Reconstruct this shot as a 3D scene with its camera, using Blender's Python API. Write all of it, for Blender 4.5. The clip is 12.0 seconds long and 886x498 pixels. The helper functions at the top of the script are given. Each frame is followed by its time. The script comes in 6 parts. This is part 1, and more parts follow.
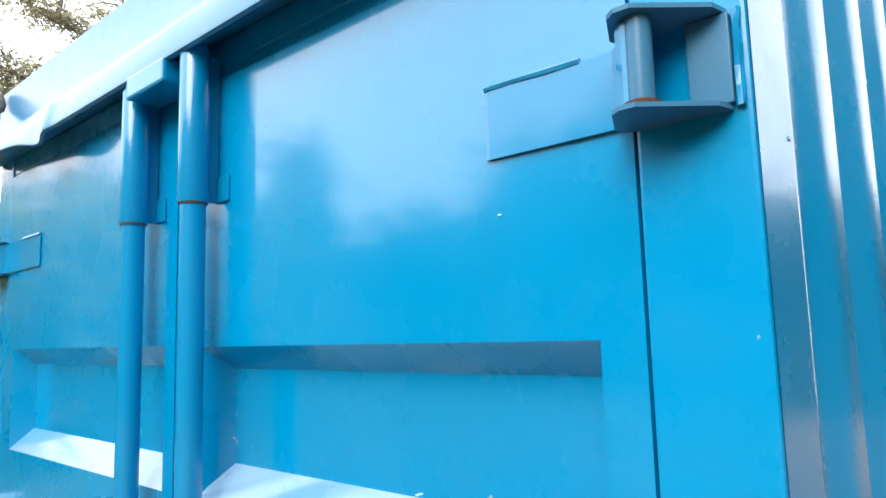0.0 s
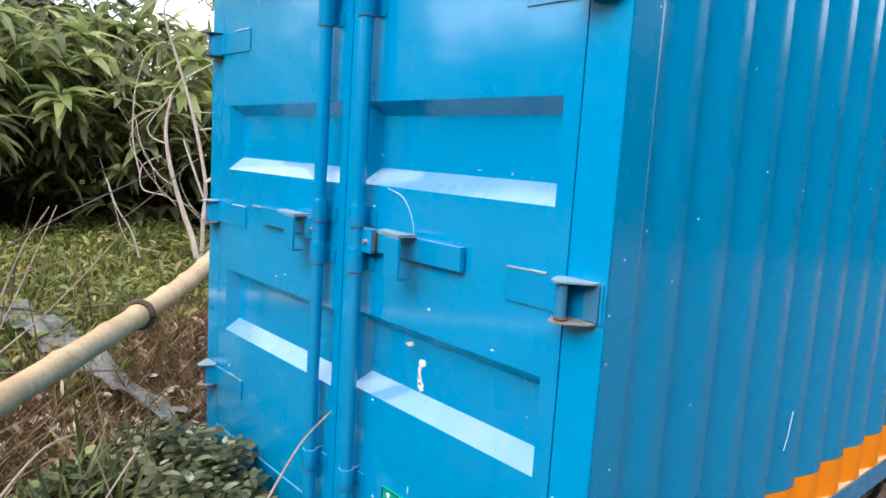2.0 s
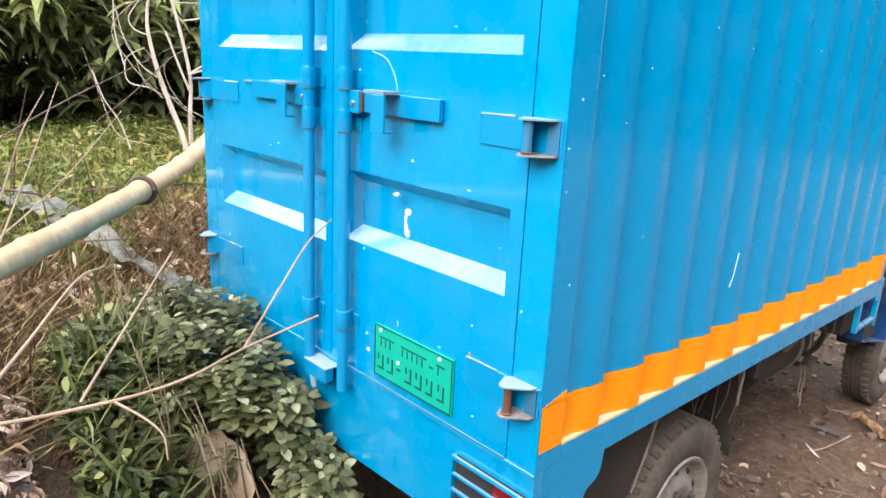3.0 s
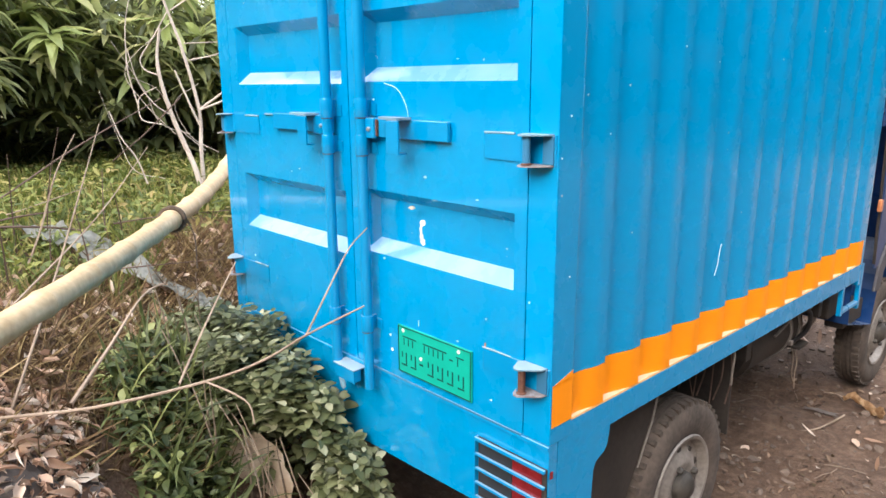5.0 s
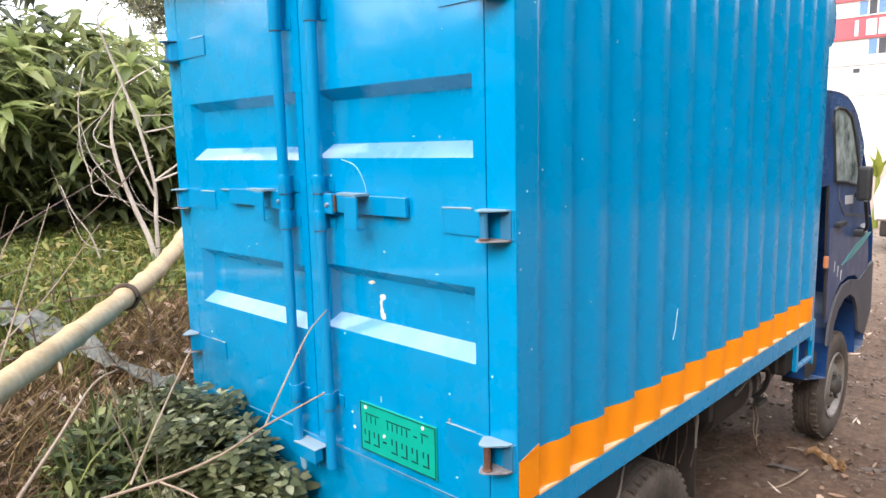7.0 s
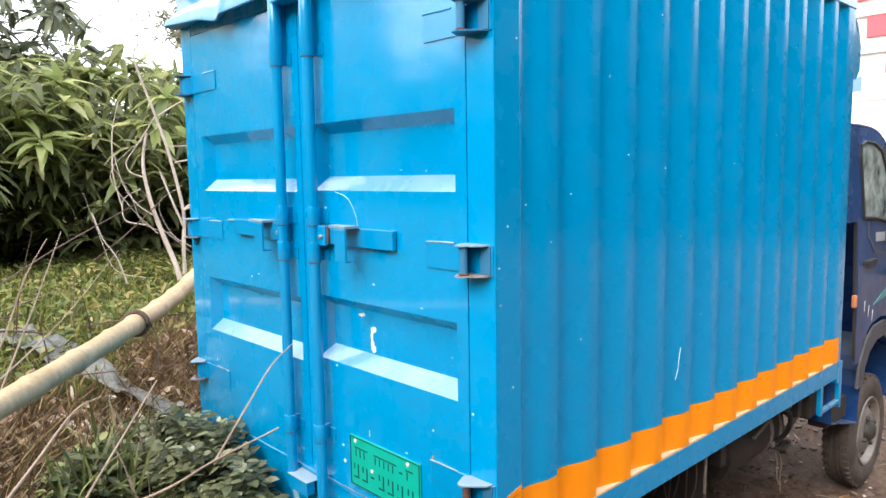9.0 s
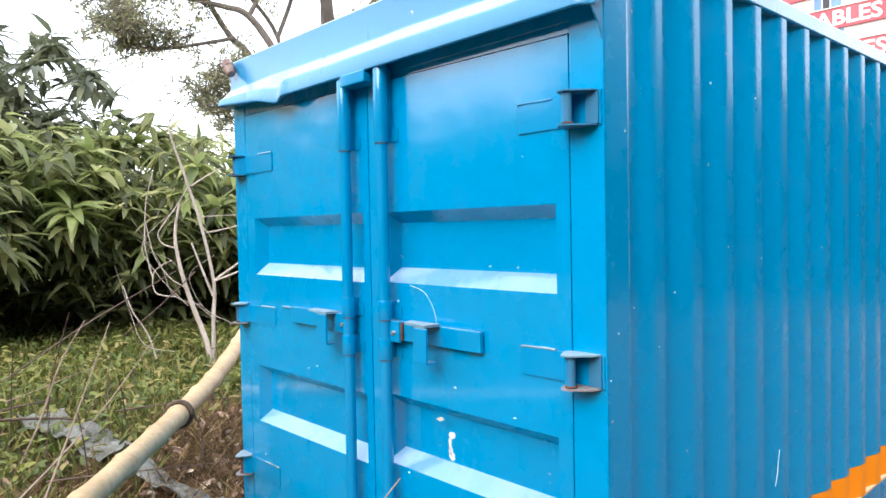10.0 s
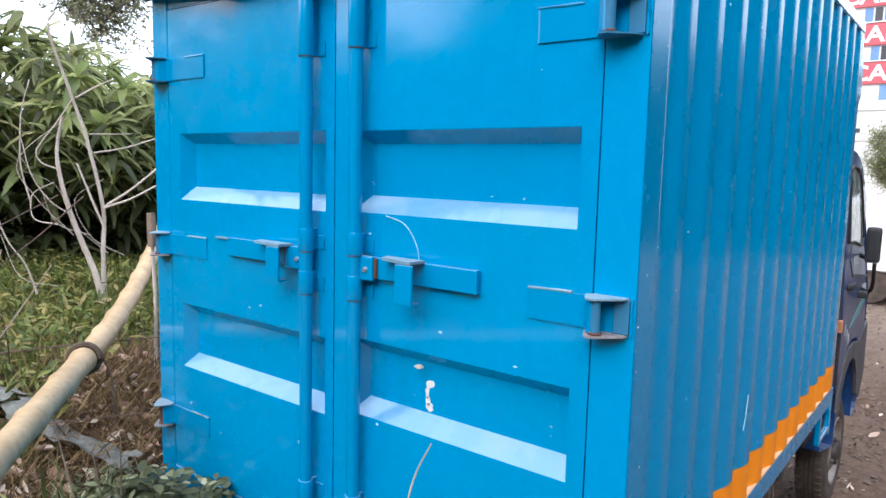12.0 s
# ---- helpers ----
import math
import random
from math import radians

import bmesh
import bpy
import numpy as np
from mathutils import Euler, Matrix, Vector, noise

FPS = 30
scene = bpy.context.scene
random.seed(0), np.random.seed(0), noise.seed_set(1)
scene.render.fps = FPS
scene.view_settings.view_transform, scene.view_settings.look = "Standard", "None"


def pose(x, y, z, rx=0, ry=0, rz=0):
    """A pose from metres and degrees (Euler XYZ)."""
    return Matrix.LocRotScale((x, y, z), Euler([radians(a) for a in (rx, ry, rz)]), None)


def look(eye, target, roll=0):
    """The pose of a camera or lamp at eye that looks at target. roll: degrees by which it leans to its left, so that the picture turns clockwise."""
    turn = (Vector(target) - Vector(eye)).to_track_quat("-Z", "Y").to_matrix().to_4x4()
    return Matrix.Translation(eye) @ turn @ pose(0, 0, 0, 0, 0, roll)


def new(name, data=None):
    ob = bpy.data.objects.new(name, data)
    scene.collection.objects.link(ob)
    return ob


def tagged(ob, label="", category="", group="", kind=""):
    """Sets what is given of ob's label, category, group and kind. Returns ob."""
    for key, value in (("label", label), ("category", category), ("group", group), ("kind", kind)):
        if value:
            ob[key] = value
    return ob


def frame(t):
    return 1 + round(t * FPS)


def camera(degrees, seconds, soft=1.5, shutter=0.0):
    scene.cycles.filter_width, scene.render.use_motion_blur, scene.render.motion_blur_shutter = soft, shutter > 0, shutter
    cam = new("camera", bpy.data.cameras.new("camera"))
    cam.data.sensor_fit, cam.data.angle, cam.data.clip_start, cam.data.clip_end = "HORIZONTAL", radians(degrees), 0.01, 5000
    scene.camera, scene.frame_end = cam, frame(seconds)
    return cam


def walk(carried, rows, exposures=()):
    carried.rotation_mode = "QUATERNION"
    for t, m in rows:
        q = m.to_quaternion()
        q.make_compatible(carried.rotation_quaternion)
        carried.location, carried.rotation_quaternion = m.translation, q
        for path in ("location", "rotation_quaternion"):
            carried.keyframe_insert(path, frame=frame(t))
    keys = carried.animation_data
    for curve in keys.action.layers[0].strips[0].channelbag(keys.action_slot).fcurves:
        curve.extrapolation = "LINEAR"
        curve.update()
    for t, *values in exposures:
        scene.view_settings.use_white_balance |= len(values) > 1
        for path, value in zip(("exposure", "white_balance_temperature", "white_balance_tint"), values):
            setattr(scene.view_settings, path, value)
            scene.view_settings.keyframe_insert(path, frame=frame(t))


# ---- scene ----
cam = camera(65.2, 12.0)
PATH = [
    (0, (0.133, -0.44, 1.756), (-1.195, 1.035, 2.001), -1.6),
    (0.5, (0.221, -0.529, 1.748), (-1.183, 0.863, 2.048), 1.6),
    (1, (0.423, -0.629, 1.75), (-1.13, 0.605, 2.007), 1.2),
    (1.5, (0.55, -0.744, 1.698), (-0.954, 0.57, 1.788), 7.0),
    (2, (0.616, -0.88, 1.638), (-0.874, 0.429, 1.377), 3.6),
    (2.5, (0.68, -0.95, 1.578), (-0.763, 0.34, 1.075), 4.2),
    (3, (0.761, -0.989, 1.55), (-0.654, 0.325, 1.03), 2.8),
    (3.5, (0.881, -1.069, 1.578), (-0.613, 0.175, 1.106), -1.0),
    (5.3, (0.885, -1.184, 1.567), (-0.518, 0.171, 1.124), -0.8),
    (5.5, (0.877, -1.213, 1.58), (-0.524, 0.166, 1.209), -1.3),
    (6, (0.87, -1.229, 1.609), (-0.475, 0.225, 1.332), -1.2),
    (6.5, (0.87, -1.192, 1.605), (-0.474, 0.258, 1.306), -1.4),
    (8.3, (0.937, -1.044, 1.594), (-0.52, 0.29, 1.302), -0.5),
    (8.5, (0.943, -1.036, 1.592), (-0.503, 0.303, 1.248), -0.5),
    (9, (0.965, -1.041, 1.608), (-0.493, 0.31, 1.394), -0.9),
    (9.5, (0.922, -1.08, 1.707), (-0.532, 0.29, 1.632), -3.3),
    (10, (0.748, -1.091, 1.703), (-0.73, 0.255, 1.646), -1.1),
    (10.5, (0.576, -1.054, 1.73), (-0.753, 0.441, 1.752), 0.2),
    (11, (0.491, -1.092, 1.771), (-0.8, 0.432, 1.877), -0.2),
    (11.5, (0.442, -1.095, 1.735), (-0.784, 0.484, 1.678), 1.8),
    (12, (0.448, -1.1, 1.671), (-0.778, 0.463, 1.44), 1.4),
]
EXPOSURES = [(0.0, 0.34, 6350, 10), (0.5, 0.0, 6350, 10), (1.0, -0.14, 6350, 10), (1.5, -0.14, 5850, 10), (2.0, 0.19, 6000, 10), (2.5, 0.70, 6250, 10), (3.5, 0.86, 6250, 10), (5.5, 0.62, 6200, 10), (6.5, 0.52, 6150, 10), (8.5, 0.54, 6150, 10), (9.5, 0.52, 6100, 10), (10.5, 0.14, 5850, 10), (11.0, 0.04, 5650, 10), (11.5, 0.0, 5600, 10), (12.0, 0.05, 5600, 10)]
walk(cam, [(t, look(eye, target, roll)) for t, eye, target, roll in PATH], EXPOSURES)

# ---- world and sun: a hazy bright sky, the sun low behind thin cloud ----
world = bpy.data.worlds.new("sky")
scene.world = world
world.use_nodes = True
wn = world.node_tree.nodes
wl = world.node_tree.links
sky = wn.new("ShaderNodeTexSky")
sky.sky_type = "NISHITA"
sky.sun_disc = False
sky.sun_elevation = radians(40)
sky.sun_rotation = radians(163)
sky.air_density, sky.dust_density, sky.ozone_density = 1.0, 7.0, 1.0
cloud = wn.new("ShaderNodeMixRGB")
cloud.inputs["Fac"].default_value = 0.6
cloud.inputs["Color2"].default_value = (12.5, 12.5, 12.7, 1)
wl.new(sky.outputs["Color"], cloud.inputs["Color1"])
place = wn.new("ShaderNodeTexCoord")
split = wn.new("ShaderNodeSeparateXYZ")
wl.new(place.outputs["Generated"], split.inputs["Vector"])
rise = wn.new("ShaderNodeMapRange")
rise.inputs["From Min"].default_value, rise.inputs["From Max"].default_value = 0.0, 1.0
rise.inputs["To Min"].default_value, rise.inputs["To Max"].default_value = 1.75, 1.85
wl.new(split.outputs["Z"], rise.inputs["Value"])
veil = wn.new("ShaderNodeVectorMath")
veil.operation = "SCALE"
wl.new(cloud.outputs["Color"], veil.inputs[0])
wl.new(rise.outputs["Result"], veil.inputs["Scale"])
wl.new(veil.outputs["Vector"], wn["Background"].inputs["Color"])
wn["Background"].inputs["Strength"].default_value = 0.15
sun = new("sun", bpy.data.lights.new("sun", "SUN"))
sun.data.energy, sun.data.angle, sun.data.color = 1.1, radians(40), (1.0, 0.94, 0.86)
sun.matrix_world = look((2.4, -7.0, 5.0), (0, 0, 1.0))


# ---- materials ----
def node_mat(name):
    m = bpy.data.materials.new(name)
    m.use_nodes = True
    return m, m.node_tree.nodes, m.node_tree.links, m.node_tree.nodes["Principled BSDF"]


def noise_tex(n, l, coord, scale, detail=4.0, rough=0.55):
    t = n.new("ShaderNodeTexNoise")
    t.inputs["Scale"].default_value, t.inputs["Detail"].default_value, t.inputs["Roughness"].default_value = scale, detail, rough
    l.new(coord, t.inputs["Vector"])
    return t.outputs["Fac"]


def ramp(n, l, fac, stops):
    r = n.new("ShaderNodeValToRGB")
    e = r.color_ramp.elements
    while len(e) < len(stops):
        e.new(0.5)
    for k, (p, c) in enumerate(stops):
        e[k].position = p
        e[k].color = (*c, 1) if len(c) == 3 else c
    l.new(fac, r.inputs["Fac"])
    return r.outputs["Color"]


def mix(n, l, fac, a, b, mode="MIX"):
    m = n.new("ShaderNodeMixRGB")
    m.blend_type = mode
    for sock, v in (("Fac", fac), ("Color1", a), ("Color2", b)):
        if isinstance(v, (int, float)):
            m.inputs[sock].default_value = v
        elif isinstance(v, tuple):
            m.inputs[sock].default_value = (*v, 1)
        else:
            l.new(v, m.inputs[sock])
    return m.outputs["Color"]


def bump(n, l, b, height, strength, dist):
    k = n.new("ShaderNodeBump")
    k.inputs["Strength"].default_value, k.inputs["Distance"].default_value = strength, dist
    l.new(height, k.inputs["Height"])
    l.new(k.outputs["Normal"], b.inputs["Normal"])


def plain(name, dark, light, rough=0.6, metal=0.0, scale=6.0, fine=60.0, relief=0.15, dist=0.002):
    """A surface that wanders between two colours at a coarse and a fine scale."""
    m, n, l, b = node_mat(name)
    co = n.new("ShaderNodeTexCoord").outputs["Object"]
    big, small = noise_tex(n, l, co, scale), noise_tex(n, l, co, fine)
    c = ramp(n, l, big, [(0.3, dark), (0.7, light)])
    c = mix(n, l, 0.35, c, ramp(n, l, small, [(0.3, dark), (0.7, light)]))
    l.new(c, b.inputs["Base Color"])
    b.inputs["Roughness"].default_value, b.inputs["Metallic"].default_value = rough, metal
    bump(n, l, b, small, relief, dist)
    return m


def paint(name, base, rough=0.24, chips=0.76, coat=1.0, fade=0.06, dust_sheen=0.5, haze=0.09, gloss=1.55):
    """Brushed enamel on sheet steel: faded patches, dusty spots, orange peel, small chips, paler up-facing faces."""
    m, n, l, b = node_mat(name)
    co = n.new("ShaderNodeTexCoord").outputs["Object"]
    big, mid, fine = noise_tex(n, l, co, 1.7, 5), noise_tex(n, l, co, 9.0, 5), noise_tex(n, l, co, 55.0, 3)
    lo = tuple(v * (1 - fade) for v in base)
    hi = tuple(min(1, v * (1 + fade)) for v in base)
    c = ramp(n, l, big, [(0.3, lo), (0.7, hi)])
    streak = n.new("ShaderNodeMapping")
    streak.inputs["Scale"].default_value = (26, 26, 0.9)
    l.new(co, streak.inputs["Vector"])
    run = noise_tex(n, l, streak.outputs["Vector"], 1.0, 4)
    c = mix(n, l, ramp(n, l, run, [(0.55, (0, 0, 0)), (0.85, (0.25, 0.25, 0.25))]), c, tuple(v * 0.78 + 0.003 for v in base))
    c = mix(n, l, ramp(n, l, mid, [(0.5, (0, 0, 0)), (0.9, (0.03, 0.03, 0.03))]), c, (0.30, 0.33, 0.34))
    # up-facing faces are painted paler: settled dirt plus a stand-in for sky reflection
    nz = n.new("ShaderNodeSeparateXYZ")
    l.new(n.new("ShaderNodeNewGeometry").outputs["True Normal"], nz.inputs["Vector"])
    lying = ramp(n, l, nz.outputs["Z"], [(0.35, (0, 0, 0)), (0.75, (dust_sheen, dust_sheen, dust_sheen))])
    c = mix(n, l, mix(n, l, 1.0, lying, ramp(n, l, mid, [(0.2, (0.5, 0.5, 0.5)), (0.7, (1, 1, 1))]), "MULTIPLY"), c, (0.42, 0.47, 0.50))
    chip = noise_tex(n, l, co, 38.0, 2)
    c = mix(n, l, ramp(n, l, chip, [(chips, (0, 0, 0)), (chips + 0.02, (0.6, 0.6, 0.6))]), c, (0.55, 0.58, 0.58))
    l.new(c, b.inputs["Base Color"])
    l.new(ramp(n, l, mid, [(0.3, (rough - 0.05,) * 3), (0.75, (rough + 0.14,) * 3)]), b.inputs["Roughness"])
    b.inputs["Coat Weight"].default_value, b.inputs["Coat Roughness"].default_value = coat, haze
    b.inputs["Coat IOR"].default_value = gloss
    b.inputs["Specular IOR Level"].default_value = 0.2
    wave = noise_tex(n, l, co, 3.2, 2)
    add = n.new("ShaderNodeMath")
    add.operation = "MULTIPLY_ADD"
    add.inputs[1].default_value = 6.0
    l.new(wave, add.inputs[0])
    l.new(fine, add.inputs[2])
    bump(n, l, b, add.outputs[0], 0.2, 0.0013)
    return m


def leafy(name, stops, rough=0.45, through_light=0.25):
    """Leaves: one tone for each leaf, some light coming through."""
    m, n, l, b = node_mat(name)
    g = n.new("ShaderNodeNewGeometry").outputs["Random Per Island"]
    co = n.new("ShaderNodeTexCoord").outputs["Object"]
    c = ramp(n, l, g, stops)
    spot = noise_tex(n, l, co, 40.0, 3)
    c = mix(n, l, ramp(n, l, spot, [(0.5, (0, 0, 0)), (0.8, (0.3, 0.3, 0.3))]), c, (0.16, 0.15, 0.05))
    l.new(c, b.inputs["Base Color"])
    b.inputs["Roughness"].default_value = rough
    tr = n.new("ShaderNodeBsdfTranslucent")
    l.new(c, tr.inputs["Color"])
    ms = n.new("ShaderNodeMixShader")
    ms.inputs["Fac"].default_value = through_light
    l.new(b.outputs[0], ms.inputs[1])
    l.new(tr.outputs[0], ms.inputs[2])
    l.new(ms.outputs[0], n["Material Output"].inputs["Surface"])
    return m


def soil():
    """Trodden earth: damp and dry patches, grit and crumbs."""
    m, n, l, b = node_mat("earth")
    co = n.new("ShaderNodeTexCoord").outputs["Object"]
    a, d, e = noise_tex(n, l, co, 0.9, 6), noise_tex(n, l, co, 7.0, 8, 0.65), noise_tex(n, l, co, 70.0, 4, 0.7)
    c = ramp(n, l, a, [(0.3, (0.095, 0.054, 0.034)), (0.7, (0.19, 0.114, 0.073))])
    c = mix(n, l, 0.55, c, ramp(n, l, d, [(0.3, (0.040, 0.023, 0.015)), (0.55, (0.145, 0.087, 0.054)), (0.8, (0.28, 0.188, 0.126))]))
    f = noise_tex(n, l, co, 24.0, 6, 0.7)
    c = mix(n, l, 0.45, c, ramp(n, l, f, [(0.3, (0.034, 0.020, 0.013)), (0.5, (0.13, 0.076, 0.048)), (0.72, (0.30, 0.203, 0.137))]))
    c = mix(n, l, ramp(n, l, e, [(0.62, (0, 0, 0)), (0.75, (0.6, 0.6, 0.6))]), c, (0.25, 0.195, 0.155))
    # the open yard further north is dry and dusty
    sep = n.new("ShaderNodeSeparateXYZ")
    l.new(co, sep.inputs["Vector"])
    far = n.new("ShaderNodeMapRange")
    far.inputs["From Min"].default_value, far.inputs["From Max"].default_value = 5.0, 11.0
    far.inputs["To Min"].default_value, far.inputs["To Max"].default_value = 0.0, 0.75
    # pale ground added out of view in the south, to bounce light under the hood
    south = n.new("ShaderNodeMath")
    south.operation = "MULTIPLY"
    south.inputs[1].default_value = -3.0
    l.new(sep.outputs["Y"], south.inputs[0])
    away = n.new("ShaderNodeMath")
    away.operation = "MAXIMUM"
    l.new(sep.outputs["Y"], away.inputs[0])
    l.new(south.outputs[0], away.inputs[1])
    l.new(away.outputs[0], far.inputs["Value"])
    dusty = ramp(n, l, d, [(0.3, (0.27, 0.195, 0.14)), (0.7, (0.47, 0.37, 0.28))])
    c = mix(n, l, far.outputs["Result"], c, dusty)
    l.new(c, b.inputs["Base Color"])
    b.inputs["Roughness"].default_value = 0.92
    s2 = n.new("ShaderNodeMath")
    s2.operation = "ADD"
    l.new(d, s2.inputs[0])
    l.new(e, s2.inputs[1])
    bump(n, l, b, s2.outputs[0], 0.9, 0.028)
    return m


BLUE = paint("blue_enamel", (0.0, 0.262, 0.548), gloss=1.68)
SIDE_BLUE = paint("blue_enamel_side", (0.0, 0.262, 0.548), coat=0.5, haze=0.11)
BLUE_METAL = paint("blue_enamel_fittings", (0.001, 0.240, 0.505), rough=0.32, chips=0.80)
# stronger paling of up-facing faces stands in for the hood's bright sky reflection
HOOD_BLUE = paint("glossy_blue_enamel", (0.03, 0.22, 0.43), rough=0.3, coat=0.7, fade=0.10, dust_sheen=0.8, haze=0.2)
DULL_BLUE = paint("dulled_blue_plate", (0.04, 0.17, 0.31), rough=0.45, coat=0.2, chips=0.82, fade=0.25)
WORN = paint("worn_blue_plate", (0.17, 0.29, 0.37), rough=0.45, chips=0.74, coat=0.1, fade=0.35)
WORN_RUST = plain("rust_stained_plate", (0.15, 0.11, 0.095), (0.32, 0.33, 0.36), 0.7, 0.0, 30, 120)
ORANGE = paint("orange_enamel", (0.95, 0.285, 0.003), rough=0.45, coat=0.1, chips=0.80)
PALE_ORANGE = paint("faded_orange_ledge", (0.95, 0.52, 0.22), rough=0.5, coat=0.1)
NAVY = paint("navy_enamel", (0.014, 0.055, 0.19), rough=0.28, coat=0.9, fade=0.3)
NAVY_DUSTY = paint("dusty_navy_enamel", (0.028, 0.056, 0.145), rough=0.4, coat=0.3, fade=0.3)
DUSTY = plain("dusty_navy_sill", (0.042, 0.044, 0.06), (0.10, 0.095, 0.10), 0.6)
RUST = plain("rust", (0.06, 0.025, 0.018), (0.19, 0.085, 0.055), 0.85, 0.0, 20, 120)
LAMP_BROWN = plain("cracked_brown_lens", (0.06, 0.03, 0.025), (0.28, 0.14, 0.105), 0.5, 0.0, 30, 120)
LAMP_PINK = plain("bleached_lens", (0.07, 0.05, 0.045), (0.36, 0.25, 0.21), 0.5, 0.0, 40, 120)
PLATE_GREEN = plain("green_plate_paint", (0.004, 0.32, 0.235), (0.008, 0.40, 0.30), 0.4, 0.0, 8, 80, 0.05)
PLATE_INK = plain("plate_ink", (0.0, 0.035, 0.028), (0.002, 0.07, 0.052), 0.5)
WHITE = plain("white_flake", (0.62, 0.62, 0.60), (0.85, 0.85, 0.83), 0.6)
SCRATCH = plain("pale_scratch", (0.28, 0.55, 0.70), (0.55, 0.70, 0.78), 0.6)
RUBBER = plain("tyre_rubber", (0.030, 0.024, 0.020), (0.125, 0.095, 0.076), 0.9, 0.0, 9, 70, 0.4)
BLACK = plain("black_underbody", (0.010, 0.008, 0.007), (0.042, 0.033, 0.027), 0.7, 0.0, 6, 50)
RIM_GREY = plain("grey_rim", (0.11, 0.092, 0.078), (0.33, 0.295, 0.265), 0.55, 0.2, 10, 70)
HUB_DARK = plain("greasy_hub", (0.02, 0.018, 0.016), (0.08, 0.07, 0.06), 0.55, 0.2)
STEEL = plain("zinc_bolt", (0.35, 0.37, 0.40), (0.62, 0.63, 0.65), 0.35, 0.8, 20, 100)
BLACK_PLASTIC = plain("black_plastic", (0.010, 0.011, 0.013), (0.030, 0.031, 0.034), 0.55)
BAMBOO = plain("dry_bamboo", (0.35, 0.225, 0.105), (0.67, 0.48, 0.27), 0.5, 0.0, 9, 60, 0.3)
BAMBOO_NODE = plain("bamboo_node", (0.20, 0.13, 0.07), (0.38, 0.27, 0.15), 0.7, 0.0, 20, 80)
ROPE = plain("old_rope", (0.05, 0.035, 0.025), (0.14, 0.10, 0.07), 0.95, 0.0, 30, 160, 0.5)
TWIG = plain("dry_twig", (0.17, 0.115, 0.08), (0.40, 0.305, 0.225), 0.8, 0.0, 9, 90)
TWIG_PALE = plain("weathered_twig", (0.13, 0.09, 0.065), (0.32, 0.24, 0.18), 0.85, 0.0, 9, 90)
TWIG_DARK = plain("brown_twig", (0.06, 0.036, 0.028), (0.17, 0.11, 0.085), 0.85, 0.0, 9, 90)
BARE = plain("bare_pale_stem", (0.36, 0.29, 0.24), (0.66, 0.57, 0.49), 0.85, 0.0, 6, 60)
BARK = plain("bark", (0.13, 0.11, 0.095), (0.30, 0.26, 0.225), 0.9, 0.0, 4, 40, 0.5, 0.01)
CONCRETE = plain("old_render", (0.44, 0.43, 0.41), (0.62, 0.61, 0.58), 0.9, 0.0, 1.2, 12, 0.3)
FACADE = plain("white_facade", (0.44, 0.44, 0.44), (0.64, 0.63, 0.61), 0.85, 0.0, 0.35, 2.5, 0.2)
SIGN_RED = plain("red_sign", (0.40, 0.05, 0.068), (0.50, 0.085, 0.10), 0.5, 0.0, 0.3, 4, 0.05)
SIGN_WHITE = plain("white_lettering", (0.74, 0.72, 0.72), (0.84, 0.83, 0.83), 0.6, 0.0, 0.5, 4, 0.05)
WINDOW_BLUE = plain("blue_glass_pane", (0.06, 0.13, 0.30), (0.14, 0.25, 0.45), 0.15, 0.0, 0.4, 3, 0.02)
WINDOW_DARK = plain("dark_opening", (0.012, 0.012, 0.016), (0.04, 0.04, 0.05), 0.4, 0.0, 0.5, 3, 0.02)
VAN_WHITE = plain("white_van_paint", (0.72, 0.72, 0.71), (0.82, 0.82, 0.81), 0.25, 0.0, 1.5, 20, 0.02)
SHEET = plain("grey_plastic_sheet", (0.12, 0.118, 0.098), (0.46, 0.465, 0.42), 0.25, 0.0, 10, 50, 0.5, 0.006)
TARP = plain("dark_plastic_sheet", (0.13, 0.105, 0.092), (0.26, 0.215, 0.19), 0.65, 0.0, 6, 40, 0.4, 0.006)
STONE = plain("grey_brown_stone", (0.075, 0.052, 0.039), (0.21, 0.155, 0.12), 0.9, 0.0, 8, 60, 0.4)
LAMP_RED = plain("red_lens", (0.10, 0.006, 0.008), (0.22, 0.014, 0.016), 0.2, 0.0, 30, 150)
AMBER = plain("amber_lens", (0.52, 0.17, 0.06), (0.68, 0.28, 0.13), 0.35, 0.0, 12, 80)
CREAM = plain("faded_cream_lens", (0.46, 0.40, 0.32), (0.66, 0.60, 0.51), 0.5, 0.0, 20, 80)
LAMP_AMBER = plain("faded_amber_lens", (0.40, 0.17, 0.095), (0.58, 0.31, 0.21), 0.45, 0.0, 16, 80)
TEAL = plain("teal_sticker", (0.03, 0.18, 0.20), (0.10, 0.36, 0.36), 0.4)
GREY_MARK = plain("grey_sticker", (0.30, 0.31, 0.33), (0.55, 0.56, 0.58), 0.5)
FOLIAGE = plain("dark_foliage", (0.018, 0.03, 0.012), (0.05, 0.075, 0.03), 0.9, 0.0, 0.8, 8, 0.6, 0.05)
# bluer, paler copy of FOLIAGE: air haze is mixed into the colour
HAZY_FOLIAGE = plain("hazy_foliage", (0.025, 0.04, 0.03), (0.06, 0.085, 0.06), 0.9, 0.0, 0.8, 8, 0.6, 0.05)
EARTH = soil()
MANGO_LEAF = leafy("mango_leaves", [(0.0, (0.12, 0.14, 0.072)), (0.5, (0.22, 0.25, 0.108)), (0.85, (0.36, 0.38, 0.155)), (1.0, (0.56, 0.53, 0.27))], 0.38, 0.7)
